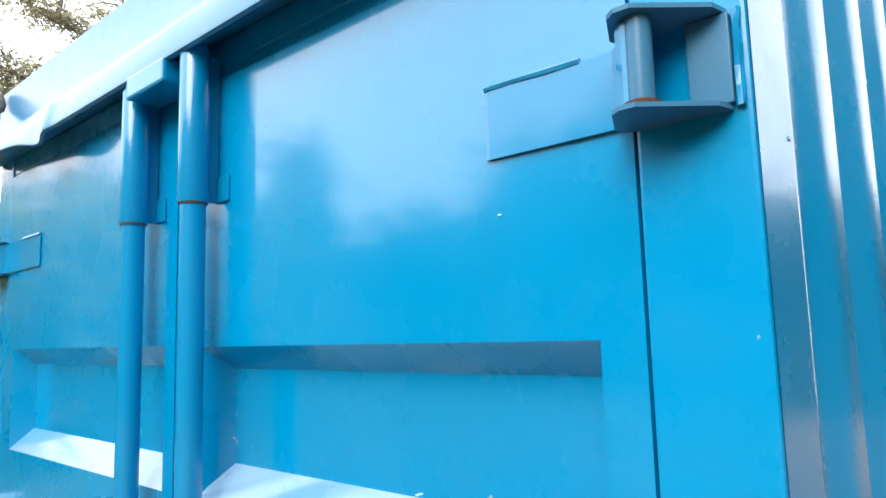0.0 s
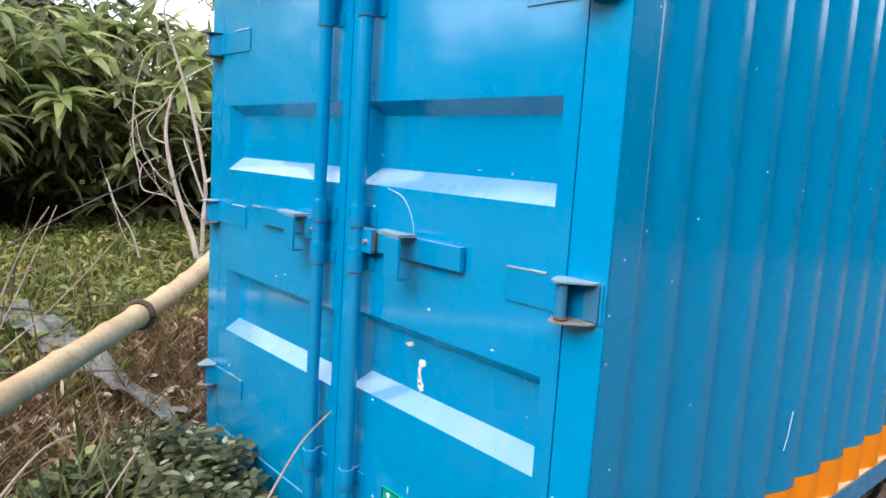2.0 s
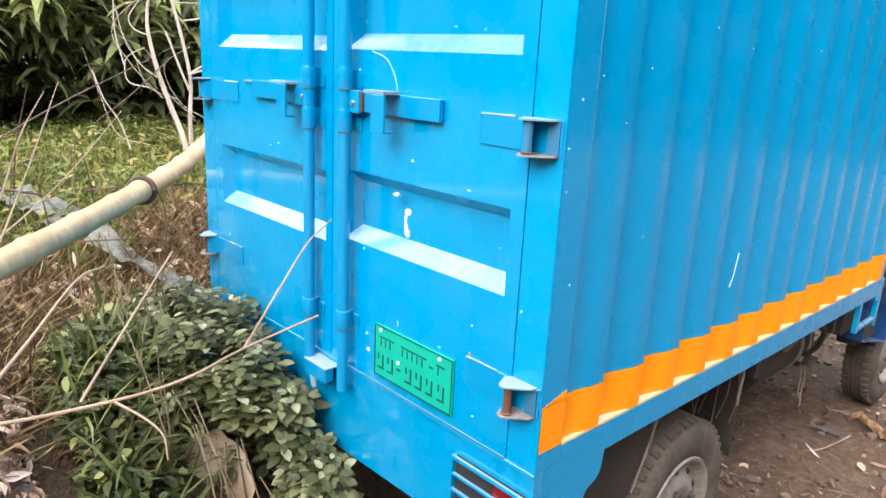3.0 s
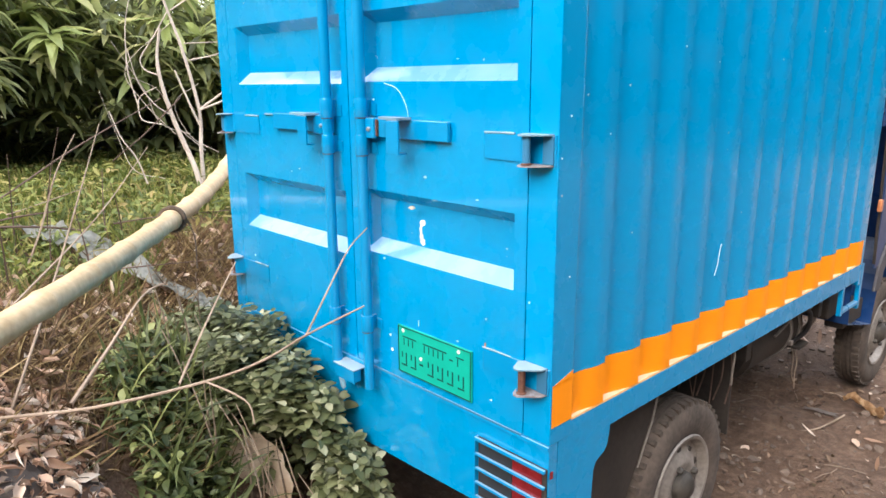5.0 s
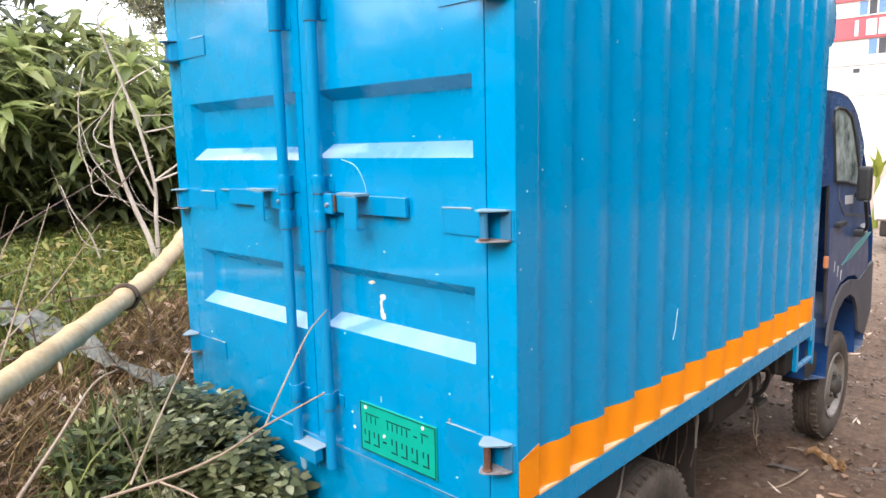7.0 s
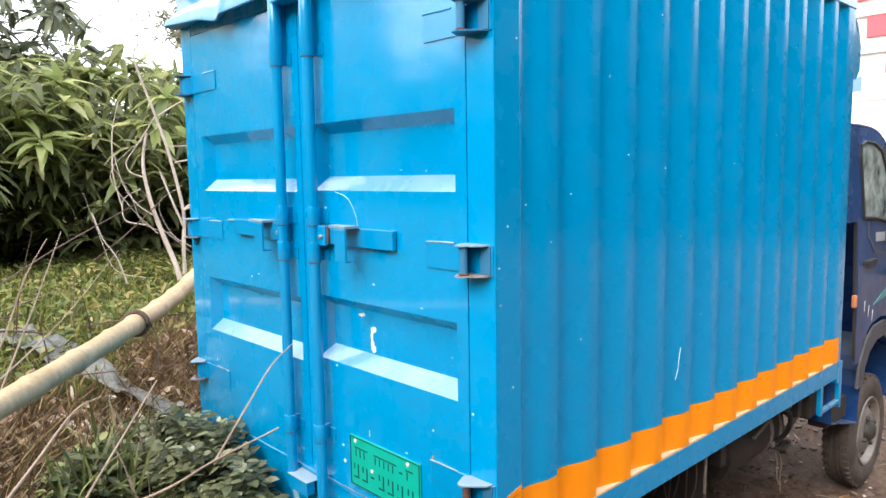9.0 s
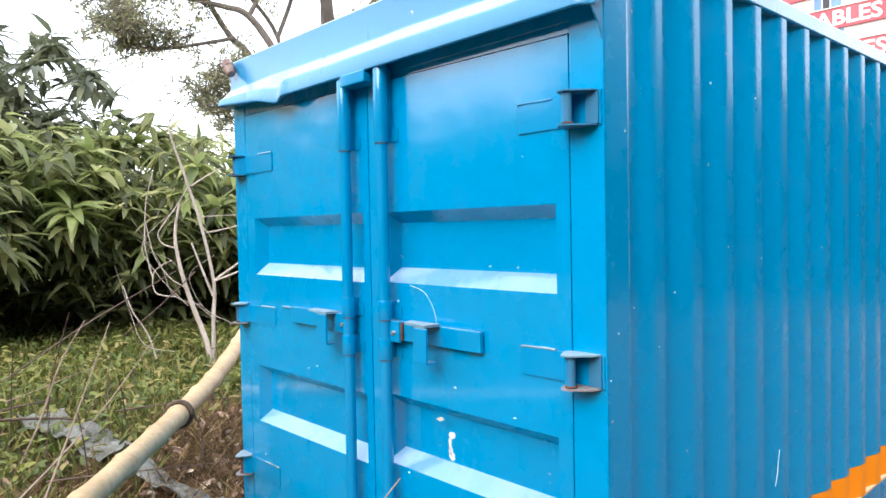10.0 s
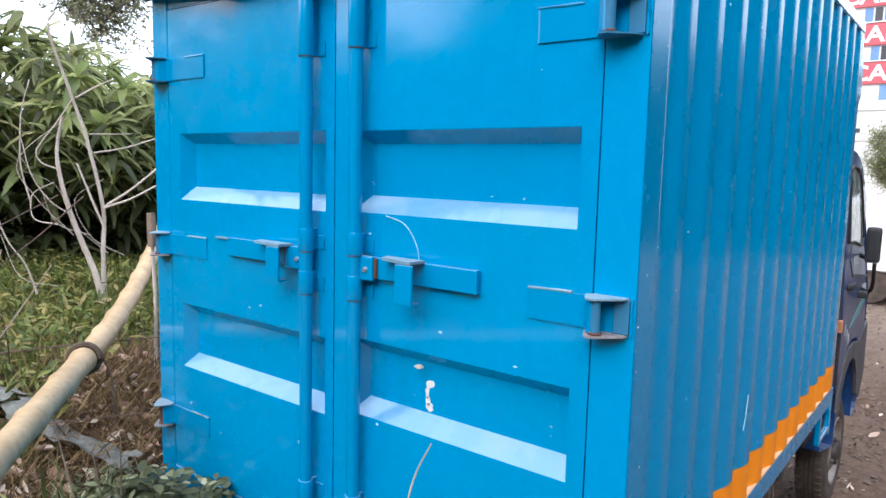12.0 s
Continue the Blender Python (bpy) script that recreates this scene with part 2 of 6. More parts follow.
# darker, greyer copy of MANGO_LEAF: this tree's shade is in the colour
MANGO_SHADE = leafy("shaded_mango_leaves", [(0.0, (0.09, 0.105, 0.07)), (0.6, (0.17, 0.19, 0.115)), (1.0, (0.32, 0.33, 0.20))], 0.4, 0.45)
# pale copy of the mango leaves, stands in for brightly lit whorls
MANGO_LIT = leafy("lit_mango_leaves", [(0.0, (0.22, 0.275, 0.095)), (0.6, (0.37, 0.42, 0.15)), (1.0, (0.54, 0.54, 0.25))], 0.36, 0.5)
BUSH_LEAF = leafy("bush_leaves", [(0.0, (0.045, 0.054, 0.021)), (0.4, (0.112, 0.127, 0.053)), (0.8, (0.23, 0.24, 0.115)), (1.0, (0.46, 0.45, 0.29))], 0.45)
TREE_LEAF = leafy("tree_leaves", [(0.0, (0.22, 0.24, 0.15)), (0.6, (0.42, 0.44, 0.27)), (1.0, (0.62, 0.56, 0.34))], 0.6, 0.75)
DARK_LEAF = leafy("distant_leaves", [(0.0, (0.018, 0.026, 0.011)), (0.6, (0.045, 0.06, 0.025)), (1.0, (0.08, 0.09, 0.04))], 0.6, 0.2)
# DARK_LEAF again with distance haze painted into its tones
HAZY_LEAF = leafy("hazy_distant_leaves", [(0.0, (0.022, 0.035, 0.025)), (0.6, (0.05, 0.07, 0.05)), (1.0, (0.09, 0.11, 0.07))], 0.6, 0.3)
GRASS = leafy("grass_blades", [(0.0, (0.06, 0.085, 0.019)), (0.45, (0.155, 0.195, 0.040)), (0.78, (0.28, 0.285, 0.068)), (1.0, (0.39, 0.30, 0.122))], 0.6, 0.35)
GREEN_BLADE = leafy("broad_green_blades", [(0.0, (0.045, 0.060, 0.020)), (0.6, (0.115, 0.14, 0.045)), (1.0, (0.34, 0.36, 0.13))], 0.45, 0.3)
STRAW = leafy("dry_straw", [(0.0, (0.07, 0.04, 0.022)), (0.5, (0.19, 0.115, 0.055)), (0.8, (0.28, 0.20, 0.085)), (1.0, (0.44, 0.32, 0.17))], 0.85, 0.2)
YARD_LITTER = leafy("trodden_leaves", [(0.0, (0.05, 0.030, 0.020)), (0.6, (0.13, 0.08, 0.053)), (0.9, (0.24, 0.16, 0.11)), (0.97, (0.42, 0.32, 0.24)), (1.0, (0.58, 0.50, 0.42))], 0.85, 0.1)
LITTER = leafy("dead_leaves", [(0.0, (0.22, 0.125, 0.08)), (0.3, (0.46, 0.29, 0.20)), (0.65, (0.66, 0.48, 0.365)), (1.0, (0.84, 0.72, 0.61))], 0.8, 0.25)
RUSTY_LEAF = plain("rusty_dead_leaf", (0.30, 0.165, 0.075), (0.60, 0.41, 0.23), 0.85, 0.0, 30, 60, 0.4, 0.003)
HUSK = plain("dry_leaf_sheath", (0.56, 0.38, 0.23), (0.88, 0.76, 0.62), 0.75, 0.0, 9, 40, 0.5, 0.004)
YOUNG_LEAF = leafy("young_leaf", [(0.0, (0.14, 0.18, 0.025)), (1.0, (0.30, 0.33, 0.05))], 0.5, 0.3)


# ---- building helpers ----
def thing(name, label, category, group="", kind="", at=(0, 0, 0)):
    ob = new(name)
    ob.location = at
    ob.empty_display_size = 0.1
    return tagged(ob, label, category, group, kind)


def mesh_of(name, bm, material, smooth=False):
    bmesh.ops.recalc_face_normals(bm, faces=bm.faces[:])
    me = bpy.data.meshes.new(name)
    bm.to_mesh(me)
    bm.free()
    me.materials.append(material)
    if smooth:
        me.polygons.foreach_set("use_smooth", [True] * len(me.polygons))
        me.set_sharp_from_angle(angle=radians(38))
    return me


def part(name, bm, material, parent=None, label="", smooth=False):
    ob = new(name, mesh_of(name, bm, material, smooth))
    if parent is not None:
        ob.parent = parent
    return tagged(ob, label)


def solid(*boxes, bevel=0.003, turn=None):
    """Boxes (x0, x1, y0, y1, z0, z1) with worn edges, in one bmesh."""
    out = bmesh.new()
    for x0, x1, y0, y1, z0, z1 in boxes:
        b = bmesh.new()
        bmesh.ops.create_cube(b, size=1.0)
        bmesh.ops.transform(b, matrix=Matrix.Translation(((x0 + x1) / 2, (y0 + y1) / 2, (z0 + z1) / 2)) @ Matrix.Diagonal((x1 - x0, y1 - y0, z1 - z0, 1)), verts=b.verts)
        if bevel:
            bmesh.ops.bevel(b, geom=b.edges[:], offset=min(bevel, 0.3 * min(x1 - x0, y1 - y0, z1 - z0)), segments=2, affect="EDGES", profile=0.6)
        tmp = bpy.data.meshes.new("tmp")
        b.to_mesh(tmp)
        b.free()
        out.from_mesh(tmp)
        bpy.data.meshes.remove(tmp)
    if turn is not None:
        bmesh.ops.transform(out, matrix=turn, verts=out.verts)
    return out


def lathe(profile, axis="z", segments=32, at=(0, 0, 0), caps=True):
    """Turns (radius, along) points round an axis."""
    b = bmesh.new()
    rings = []
    for r, a in profile:
        ring = []
        for k in range(segments):
            t = 2 * math.pi * k / segments
            u, v = r * math.cos(t), r * math.sin(t)
            p = {"z": (u, v, a), "x": (a, u, v), "y": (u, a, v)}[axis]
            ring.append(b.verts.new(Vector(p) + Vector(at)))
        rings.append(ring)
    for r0, r1 in zip(rings, rings[1:]):
        for k in range(segments):
            b.faces.new((r0[k], r0[(k + 1) % segments], r1[(k + 1) % segments], r1[k]))
    for ring in (rings[0], rings[-1]) if caps else ():
        if (ring[0].co - ring[len(ring) // 2].co).length > 1e-4:
            b.faces.new(ring)
    return b


def tube(points, radii, sides=8, wobble=0.0):
    """A tapering tube through points."""
    b = bmesh.new()
    pts = [Vector(p) for p in points]
    if isinstance(radii, (int, float)):
        radii = [radii] * len(pts)
    rings = []
    for k, p in enumerate(pts):
        d = (pts[min(k + 1, len(pts) - 1)] - pts[max(k - 1, 0)]).normalized()
        u = d.cross(Vector((0.31, 0.17, 0.94)))
        u = (u if u.length > 0.05 else d.cross(Vector((1, 0, 0)))).normalized()
        v = d.cross(u)
        r = radii[k]
        rings.append([b.verts.new(p + (u * math.cos(a) + v * math.sin(a)) * r * (1 + random.uniform(-wobble, wobble))) for a in (2 * math.pi * j / sides for j in range(sides))])
    for r0, r1 in zip(rings, rings[1:]):
        for j in range(sides):
            b.faces.new((r0[j], r0[(j + 1) % sides], r1[(j + 1) % sides], r1[j]))
    b.faces.new(rings[0])
    b.faces.new(rings[-1])
    return b


def spline(points, steps=6):
    """Points of a smooth curve through points."""
    p = [Vector(q) for q in points]
    p = [2 * p[0] - p[1]] + p + [2 * p[-1] - p[-2]]
    out = []
    for k in range(1, len(p) - 2):
        for j in range(steps):
            t = j / steps
            out.append(0.5 * (2 * p[k] + (p[k + 1] - p[k - 1]) * t + (2 * p[k - 1] - 5 * p[k] + 4 * p[k + 1] - p[k + 2]) * t * t + (3 * p[k] - p[k - 1] - 3 * p[k + 1] + p[k + 2]) * t ** 3))
    out.append(p[-2])
    return out


def slab(outline, depth, axis="y", at=0.0):
    """A flat plate from a 2D outline, depth thick along the axis, its outer face at 'at'."""
    b = bmesh.new()
    put = {"y": lambda u, v, w: (u, w, v), "x": lambda u, v, w: (w, u, v), "z": lambda u, v, w: (u, v, w)}[axis]
    f = [b.verts.new(put(u, v, at)) for u, v in outline]
    r = [b.verts.new(put(u, v, at + depth)) for u, v in outline]
    b.faces.new(f)
    b.faces.new(r)
    for k in range(len(f)):
        j = (k + 1) % len(f)
        b.faces.new((f[k], f[j], r[j], r[k]))
    return b


def merged(*bms):
    out = bmesh.new()
    for b in bms:
        tmp = bpy.data.meshes.new("tmp")
        b.to_mesh(tmp)
        b.free()
        out.from_mesh(tmp)
        bpy.data.meshes.remove(tmp)
    return out


def leaf_mesh(name, P, D, N, L, W, material, droop=0.25, fold=0.18, wide=0.42):
    """Many single leaves in one mesh: base points, directions, upper sides, lengths, widths."""
    P, D, N = (np.asarray(a, float) for a in (P, D, N))
    L, W = np.asarray(L, float)[:, None], np.asarray(W, float)[:, None]
    D = D / np.linalg.norm(D, axis=1, keepdims=True)
    S = np.cross(D, N)
    S /= np.linalg.norm(S, axis=1, keepdims=True) + 1e-9
    N = np.cross(S, D)
    rows = []
    for a, w in ((0.0, 0.0), (wide, 0.5), (wide, -0.5), (0.78, 0.31), (0.78, -0.31), (1.0, 0.0), (wide, 0.0), (0.78, 0.0), (wide * 0.38, 0.3), (wide * 0.38, -0.3)):
        up = -droop * a * a * L + (fold * W if w else 0.0)
        rows.append(P + D * a * L + S * w * W + N * up)
    V = np.stack(rows, axis=1).reshape(-1, 3)
    quad = [(0, 6, 1, 8), (0, 9, 2, 6), (1, 6, 7, 3), (6, 2, 4, 7), (3, 7, 5), (7, 4, 5)]
    n = len(P)
    loops, starts = [], []
    pos = 0
    for f in quad:
        starts.append(pos)
        loops.extend(f)
        pos += len(f)
    loops, starts = np.array(loops), np.array(starts)
    LI = (np.arange(n)[:, None] * 10 + loops[None, :]).ravel()
    LS = (np.arange(n)[:, None] * pos + starts[None, :]).ravel()
    me = bpy.data.meshes.new(name)
    me.vertices.add(len(V))
    me.vertices.foreach_set("co", V.ravel())
    me.loops.add(len(LI))
    me.loops.foreach_set("vertex_index", LI.astype(np.int32))
    me.polygons.add(len(LS))
    me.polygons.foreach_set("loop_start", LS.astype(np.int32))
    me.update(calc_edges=True)
    me.validate()
    me.materials.append(material)
    return me


rng = np.random.default_rng(7)


def unit(n):
    v = rng.normal(size=(n, 3))
    return v / np.linalg.norm(v, axis=1, keepdims=True)


# ---- ground: one sheet, flat under the lorry, a bank rising beside it ----
def bank(x, y):
    s = -(0.8 * x + 0.6 * y)
    h = np.interp(s, [0.45, 0.7, 0.95, 1.25, 1.6, 2.2, 4.0, 9.0, 30.0], [0.0, 0.10, 0.36, 0.64, 0.80, 0.88, 0.98, 1.0, 0.6])
    fade = np.clip((14.0 - np.abs(y)) / 8.0, 0.0, 1.0)
    rough = 0.03 * np.sin(3.1 * x + 1.7 * np.sin(2.3 * y)) + 0.025 * np.sin(5.3 * y + 2.0 * np.sin(1.9 * x))
    tread = 0.010 * np.sin(7 * x + 3 * np.sin(4 * y)) + 0.008 * np.sin(11 * y + 2 * np.sin(6 * x))
    return h * fade + rough * np.clip(h, 0, 0.8) + tread


def height(x, y):
    return float(bank(np.array(x), np.array(y)))


def ground():
    def steps(lo, hi, step):
        fine = np.arange(lo, hi + 1e-6, step)
        grow = step * 1.22 ** np.arange(1, 44)
        far = np.cumsum(grow)
        far = far[far < 700]
        return np.concatenate([lo - far[::-1], fine, hi + far])

    xs, ys = steps(-5.0, 2.2, 0.06), steps(-3.2, 6.5, 0.07)
    X, Y = np.meshgrid(xs, ys, indexing="ij")
    Z = bank(X, Y)
    V = np.stack([X, Y, Z], axis=-1).reshape(-1, 3)
    ny = len(ys)
    me = bpy.data.meshes.new("ground")
    faces = [(i * ny + j, (i + 1) * ny + j, (i + 1) * ny + j + 1, i * ny + j + 1) for i in range(len(xs) - 1) for j in range(ny - 1)]
    me.from_pydata(V.tolist(), [], faces)
    me.polygons.foreach_set("use_smooth", [True] * len(me.polygons))
    me.materials.append(EARTH)
    tagged(new("ground", me), "trodden brown earth with a rising bank beside the lorry", "ground", kind="structure")


ground()

# ---- the lorry: body, doors, fittings, cab, wheels ----
W_BOX, L_BOX, TOP = 1.51, 2.115, 2.285
DOOR_Z0, SEAM = 0.757, -0.735
lorry = thing("box_truck", "small blue box lorry with corrugated sides and an orange stripe", "truck")


def rib_profile(x_out, x_in):
    """Corners of the side sheet, rear to front: (y, x, rounding)."""
    prof = [(0.0035, x_out, 0.0)]
    edge = 0.0790
    while edge + 0.13 < L_BOX:
        back = 0.1685 if edge < 0.1 else edge + 0.1200
        first = edge < 0.1
        deep = x_out - 0.012 if first else x_in
        prof += [(edge, x_out, 0.0), (edge + 0.016, deep, 0.006), (edge + 0.046, deep, 0.012), (back, x_out, 0.014)]
        edge = 0.2065 if edge < 0.1 else edge + 0.1575
    return prof + [(L_BOX, x_out, 0.0)]


def rib_at(y):
    """How far the side sheet stands out at y."""
    p = rib_profile(0.0, -0.0215)
    return float(np.interp(y, [q[0] for q in p], [q[1] for q in p]))


def corrugated(x_out, x_in, z0, z1):
    """The side sheet: trapezoid ribs with a tight outer fold and softly rolled others."""
    corners = rib_profile(x_out, x_in)
    prof = [corners[0][:2]]
    for p0, p1, p2 in zip(corners, corners[1:], corners[2:]):
        if not p1[2]:
            prof.append(p1[:2])
            continue
        legs = []
        for q in (p0, p2):
            d = math.dist(p1[:2], q[:2])
            k = min(0.45, p1[2] / d)
            legs.append(((q[0] - p1[0]) * k, (q[1] - p1[1]) * k))
        for t in (0.0, 0.25, 0.5, 0.75, 1.0):
            a, c = (1 - t) ** 2, t * t
            prof.append((p1[0] + legs[0][0] * a + legs[1][0] * c, p1[1] + legs[0][1] * a + legs[1][1] * c))
    prof.append(corners[-1][:2])
    flat = [prof[0]]
    for p0, p1 in zip(prof, prof[1:]):
        d = math.dist(p0, p1)
        if d > 0.02:
            for k in (0.004 / d, 1 - 0.004 / d):
                flat.append((p0[0] + (p1[0] - p0[0]) * k, p0[1] + (p1[1] - p0[1]) * k))
        flat.append(p1)
    b = bmesh.new()
    lo = [b.verts.new((x, yy, z0)) for yy, x in flat]
    hi = [b.verts.new((x, yy, z1)) for yy, x in flat]
    for k in range(len(flat) - 1):
        b.faces.new((lo[k], lo[k + 1], hi[k + 1], hi[k]))
    folds = {round(c[0], 5) for c in corners if not c[2]}
    for e in b.edges:
        if all(round(v.co.y, 5) in folds for v in e.verts):
            e.smooth = False
    return b


def door_panel(x0, x1, pockets, top, y=0.0, thick=0.045):
    """A steel door with sunk pockets; a pocket is (x0, x1, z0, z1, bevels left, right, bottom, top)."""
    b = bmesh.new()

    def quad(*p):
        b.faces.new([b.verts.new(q) for q in p])

    z = DOOR_Z0
    deep = 0.034
    for px0, px1, pz0, pz1, bl, br, bb, bt in sorted(pockets, key=lambda p: p[2]):
        quad((x0, y, z), (x1, y, z), (x1, y, pz0), (x0, y, pz0))
        quad((x0, y, pz0), (px0, y, pz0), (px0, y, pz1), (x0, y, pz1))
        quad((px1, y, pz0), (x1, y, pz0), (x1, y, pz1), (px1, y, pz1))
        o = [(px0, y, pz0), (px1, y, pz0), (px1, y, pz1), (px0, y, pz1)]
        i = [(px0 + bl, y + deep, pz0 + bb), (px1 - br, y + deep, pz0 + bb), (px1 - br, y + deep, pz1 - bt), (px0 + bl, y + deep, pz1 - bt)]
        for k in range(4):
            j = (k + 1) % 4
            quad(o[k], o[j], i[j], i[k])
        quad(*i)
        z = pz1
    quad((x0, y, z), (x1, y, z), (x1, y, top[1]), (x0, y, top[0]))
    o = [(x0, y, DOOR_Z0), (x1, y, DOOR_Z0), (x1, y, top[1]), (x0, y, top[0])]
    r = [(p[0], y + thick, p[2]) for p in o]
    for k in range(4):
        j = (k + 1) % 4
        quad(o[k], o[j], r[j], r[k])
    quad(*r)
    bmesh.ops.remove_doubles(b, verts=b.verts, dist=0.0004)
    return b


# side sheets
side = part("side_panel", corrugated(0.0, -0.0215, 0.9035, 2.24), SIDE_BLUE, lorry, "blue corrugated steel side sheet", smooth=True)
part("stripe", corrugated(0.0005, -0.0210, 0.80, 0.9035), ORANGE, lorry, "orange painted stripe along the side sheet", smooth=True)
part("stripe_edge", slab([(0.0036, 0.902), (0.0788, 0.902), (0.0788, 0.923)], 0.0012, "x", -0.0007), ORANGE, lorry)
part("ledge", solid((-0.045, -0.0012, 0.080, L_BOX, 0.794, 0.8005), bevel=0.0005), PALE_ORANGE, lorry, "faded pale orange ledge below the stripe")
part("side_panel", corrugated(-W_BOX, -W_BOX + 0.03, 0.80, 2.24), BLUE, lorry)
part("bottom_rail", solid((-0.045, -0.0012, 0.2458, 2.14, 0.722, 0.7935)), SIDE_BLUE, lorry)
part("bottom_rail", solid((-W_BOX - 0.004, -W_BOX + 0.045, 0.09, 2.125, 0.700, 0.797)), BLUE, lorry)
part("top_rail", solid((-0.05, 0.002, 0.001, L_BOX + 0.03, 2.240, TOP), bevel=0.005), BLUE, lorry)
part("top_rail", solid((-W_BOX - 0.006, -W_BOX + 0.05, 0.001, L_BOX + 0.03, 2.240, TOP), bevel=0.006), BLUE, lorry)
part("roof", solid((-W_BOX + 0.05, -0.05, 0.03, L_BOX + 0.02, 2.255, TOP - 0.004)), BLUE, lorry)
part("front_wall", solid((-W_BOX, 0.0, L_BOX + 0.001, L_BOX + 0.03, 0.70, 2.24)), BLUE, lorry)
part("box_floor", solid((-W_BOX + 0.046, -0.046, 0.05, L_BOX, 0.71, 0.75)), BLACK, lorry, "black floor beams under the box")
nose = bmesh.new()
prof = [(L_BOX + 0.031, 1.975), (2.19, 1.968), (2.235, 2.01), (2.24, 2.10), (2.20, 2.19), (2.12, 2.235), (L_BOX + 0.031, 2.236)]
ends = []
for xx in (-W_BOX + 0.01, -0.006):
    ends.append([nose.verts.new((xx, py, pz)) for py, pz in prof])
    nose.faces.new(ends[-1])
for k in range(len(prof)):
    j = (k + 1) % len(prof)
    nose.faces.new((ends[0][k], ends[0][j], ends[1][j], ends[1][k]))
part("air_deflector", nose, BLUE, lorry)
# rear posts and header
part("corner_post", solid((-0.0795, -0.0006, 0.0, 0.0775, 0.756, 2.24), bevel=0.003), SIDE_BLUE, lorry)
part("corner_post", solid((-W_BOX, -1.4305, 0.0, 0.085, 0.756, 2.24), bevel=0.004), BLUE, lorry)
part("door_header", solid((-1.430, -0.080, 0.003, 0.06, 2.099, 2.24), bevel=0.002), BLUE, lorry)


def hood():
    """The rain hood over the doors: fascia, outward slope and lip, with a dent."""
    b = bmesh.new()
    n = 140
    xs = [-W_BOX - 0.004 + (W_BOX + 0.008) * k / n for k in range(n + 1)]
    rows = []
    for x in xs:
        u = x + 1.115
        dip = 0.017 * math.exp(-(u / (0.026 if u > 0 else 0.085)) ** 2)
        w = 0.004 * math.sin(9 * x) + 0.0012 * math.sin(31 * x)
        end = 0.022 * min(1, max(0, (x + 0.03) / 0.03)) ** 2
        out = end - 0.006 * math.exp(-((u - 0.03) / 0.02) ** 2)
        up = 0.028 * min(1, max(0, (-1.09 - x) / 0.40)) ** 1.3
        lip = 2.107 - dip + up
        rows.append([(x, 0.045, TOP + 0.002), (x, -0.001, TOP + 0.004), (x, -0.0045, TOP), (x, -0.006, 2.200 + w * 0.4), (x, -0.009, 2.192 + w * 0.4), (x, -0.040 + out, 2.160 - dip + w * 0.3), (x, -0.045 + out, 2.154 - dip + w * 0.3), (x, -0.0475 + out, 2.147 - dip + 0.4 * up + w * 0.3), (x, -0.0545 + out, lip + 0.004), (x, -0.054 + out, lip), (x, -0.049 + out, lip - 0.002), (x, -0.012 + 0.5 * out, 2.128), (x, 0.0, 2.133)])
    V = [[b.verts.new(p) for p in r] for r in rows]
    for r0, r1 in zip(V, V[1:]):
        for k in range(len(r0) - 1):
            b.faces.new((r0[k], r1[k], r1[k + 1], r0[k + 1]))
    b.faces.new(V[0])
    b.faces.new(V[-1])
    return b


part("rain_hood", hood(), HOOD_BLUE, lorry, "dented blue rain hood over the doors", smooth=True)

part("hood_gusset", slab([(0.0, 2.2), (-0.008, 2.19), (-0.030, 2.166), (-0.036, 2.112), (-0.026, 2.094), (-0.012, 2.078), (0.0, 2.05)], 0.004, "x", -0.0052), HOOD_BLUE, lorry)

# rear doors
PK = dict(bb=0.037, bt=0.028)
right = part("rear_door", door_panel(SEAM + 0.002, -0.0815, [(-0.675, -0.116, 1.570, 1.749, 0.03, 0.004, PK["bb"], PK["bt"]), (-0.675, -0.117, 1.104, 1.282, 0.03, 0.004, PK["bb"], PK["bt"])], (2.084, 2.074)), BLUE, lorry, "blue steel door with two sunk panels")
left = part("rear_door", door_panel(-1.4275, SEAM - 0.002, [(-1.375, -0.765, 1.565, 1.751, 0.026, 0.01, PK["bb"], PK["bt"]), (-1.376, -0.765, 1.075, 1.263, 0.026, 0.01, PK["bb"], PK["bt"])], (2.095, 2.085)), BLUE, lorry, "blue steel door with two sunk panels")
part("gap_backing", solid((-1.45, -0.05, 0.047, 0.055, 0.75, 2.12), bevel=0), BLACK, lorry)
part("door_header_strip", slab([(-1.430, 2.138), (-0.080, 2.138), (-0.080, 2.0775), (-0.735, 2.0875), (-1.430, 2.0985)], 0.04, "y", 0.004), BLUE, lorry)
part("bottom_seal", solid((-0.66, -0.084, -0.002, 0.02, 0.7505, 0.7565), bevel=0.001), DULL_BLUE, lorry, "dull strip below the door")


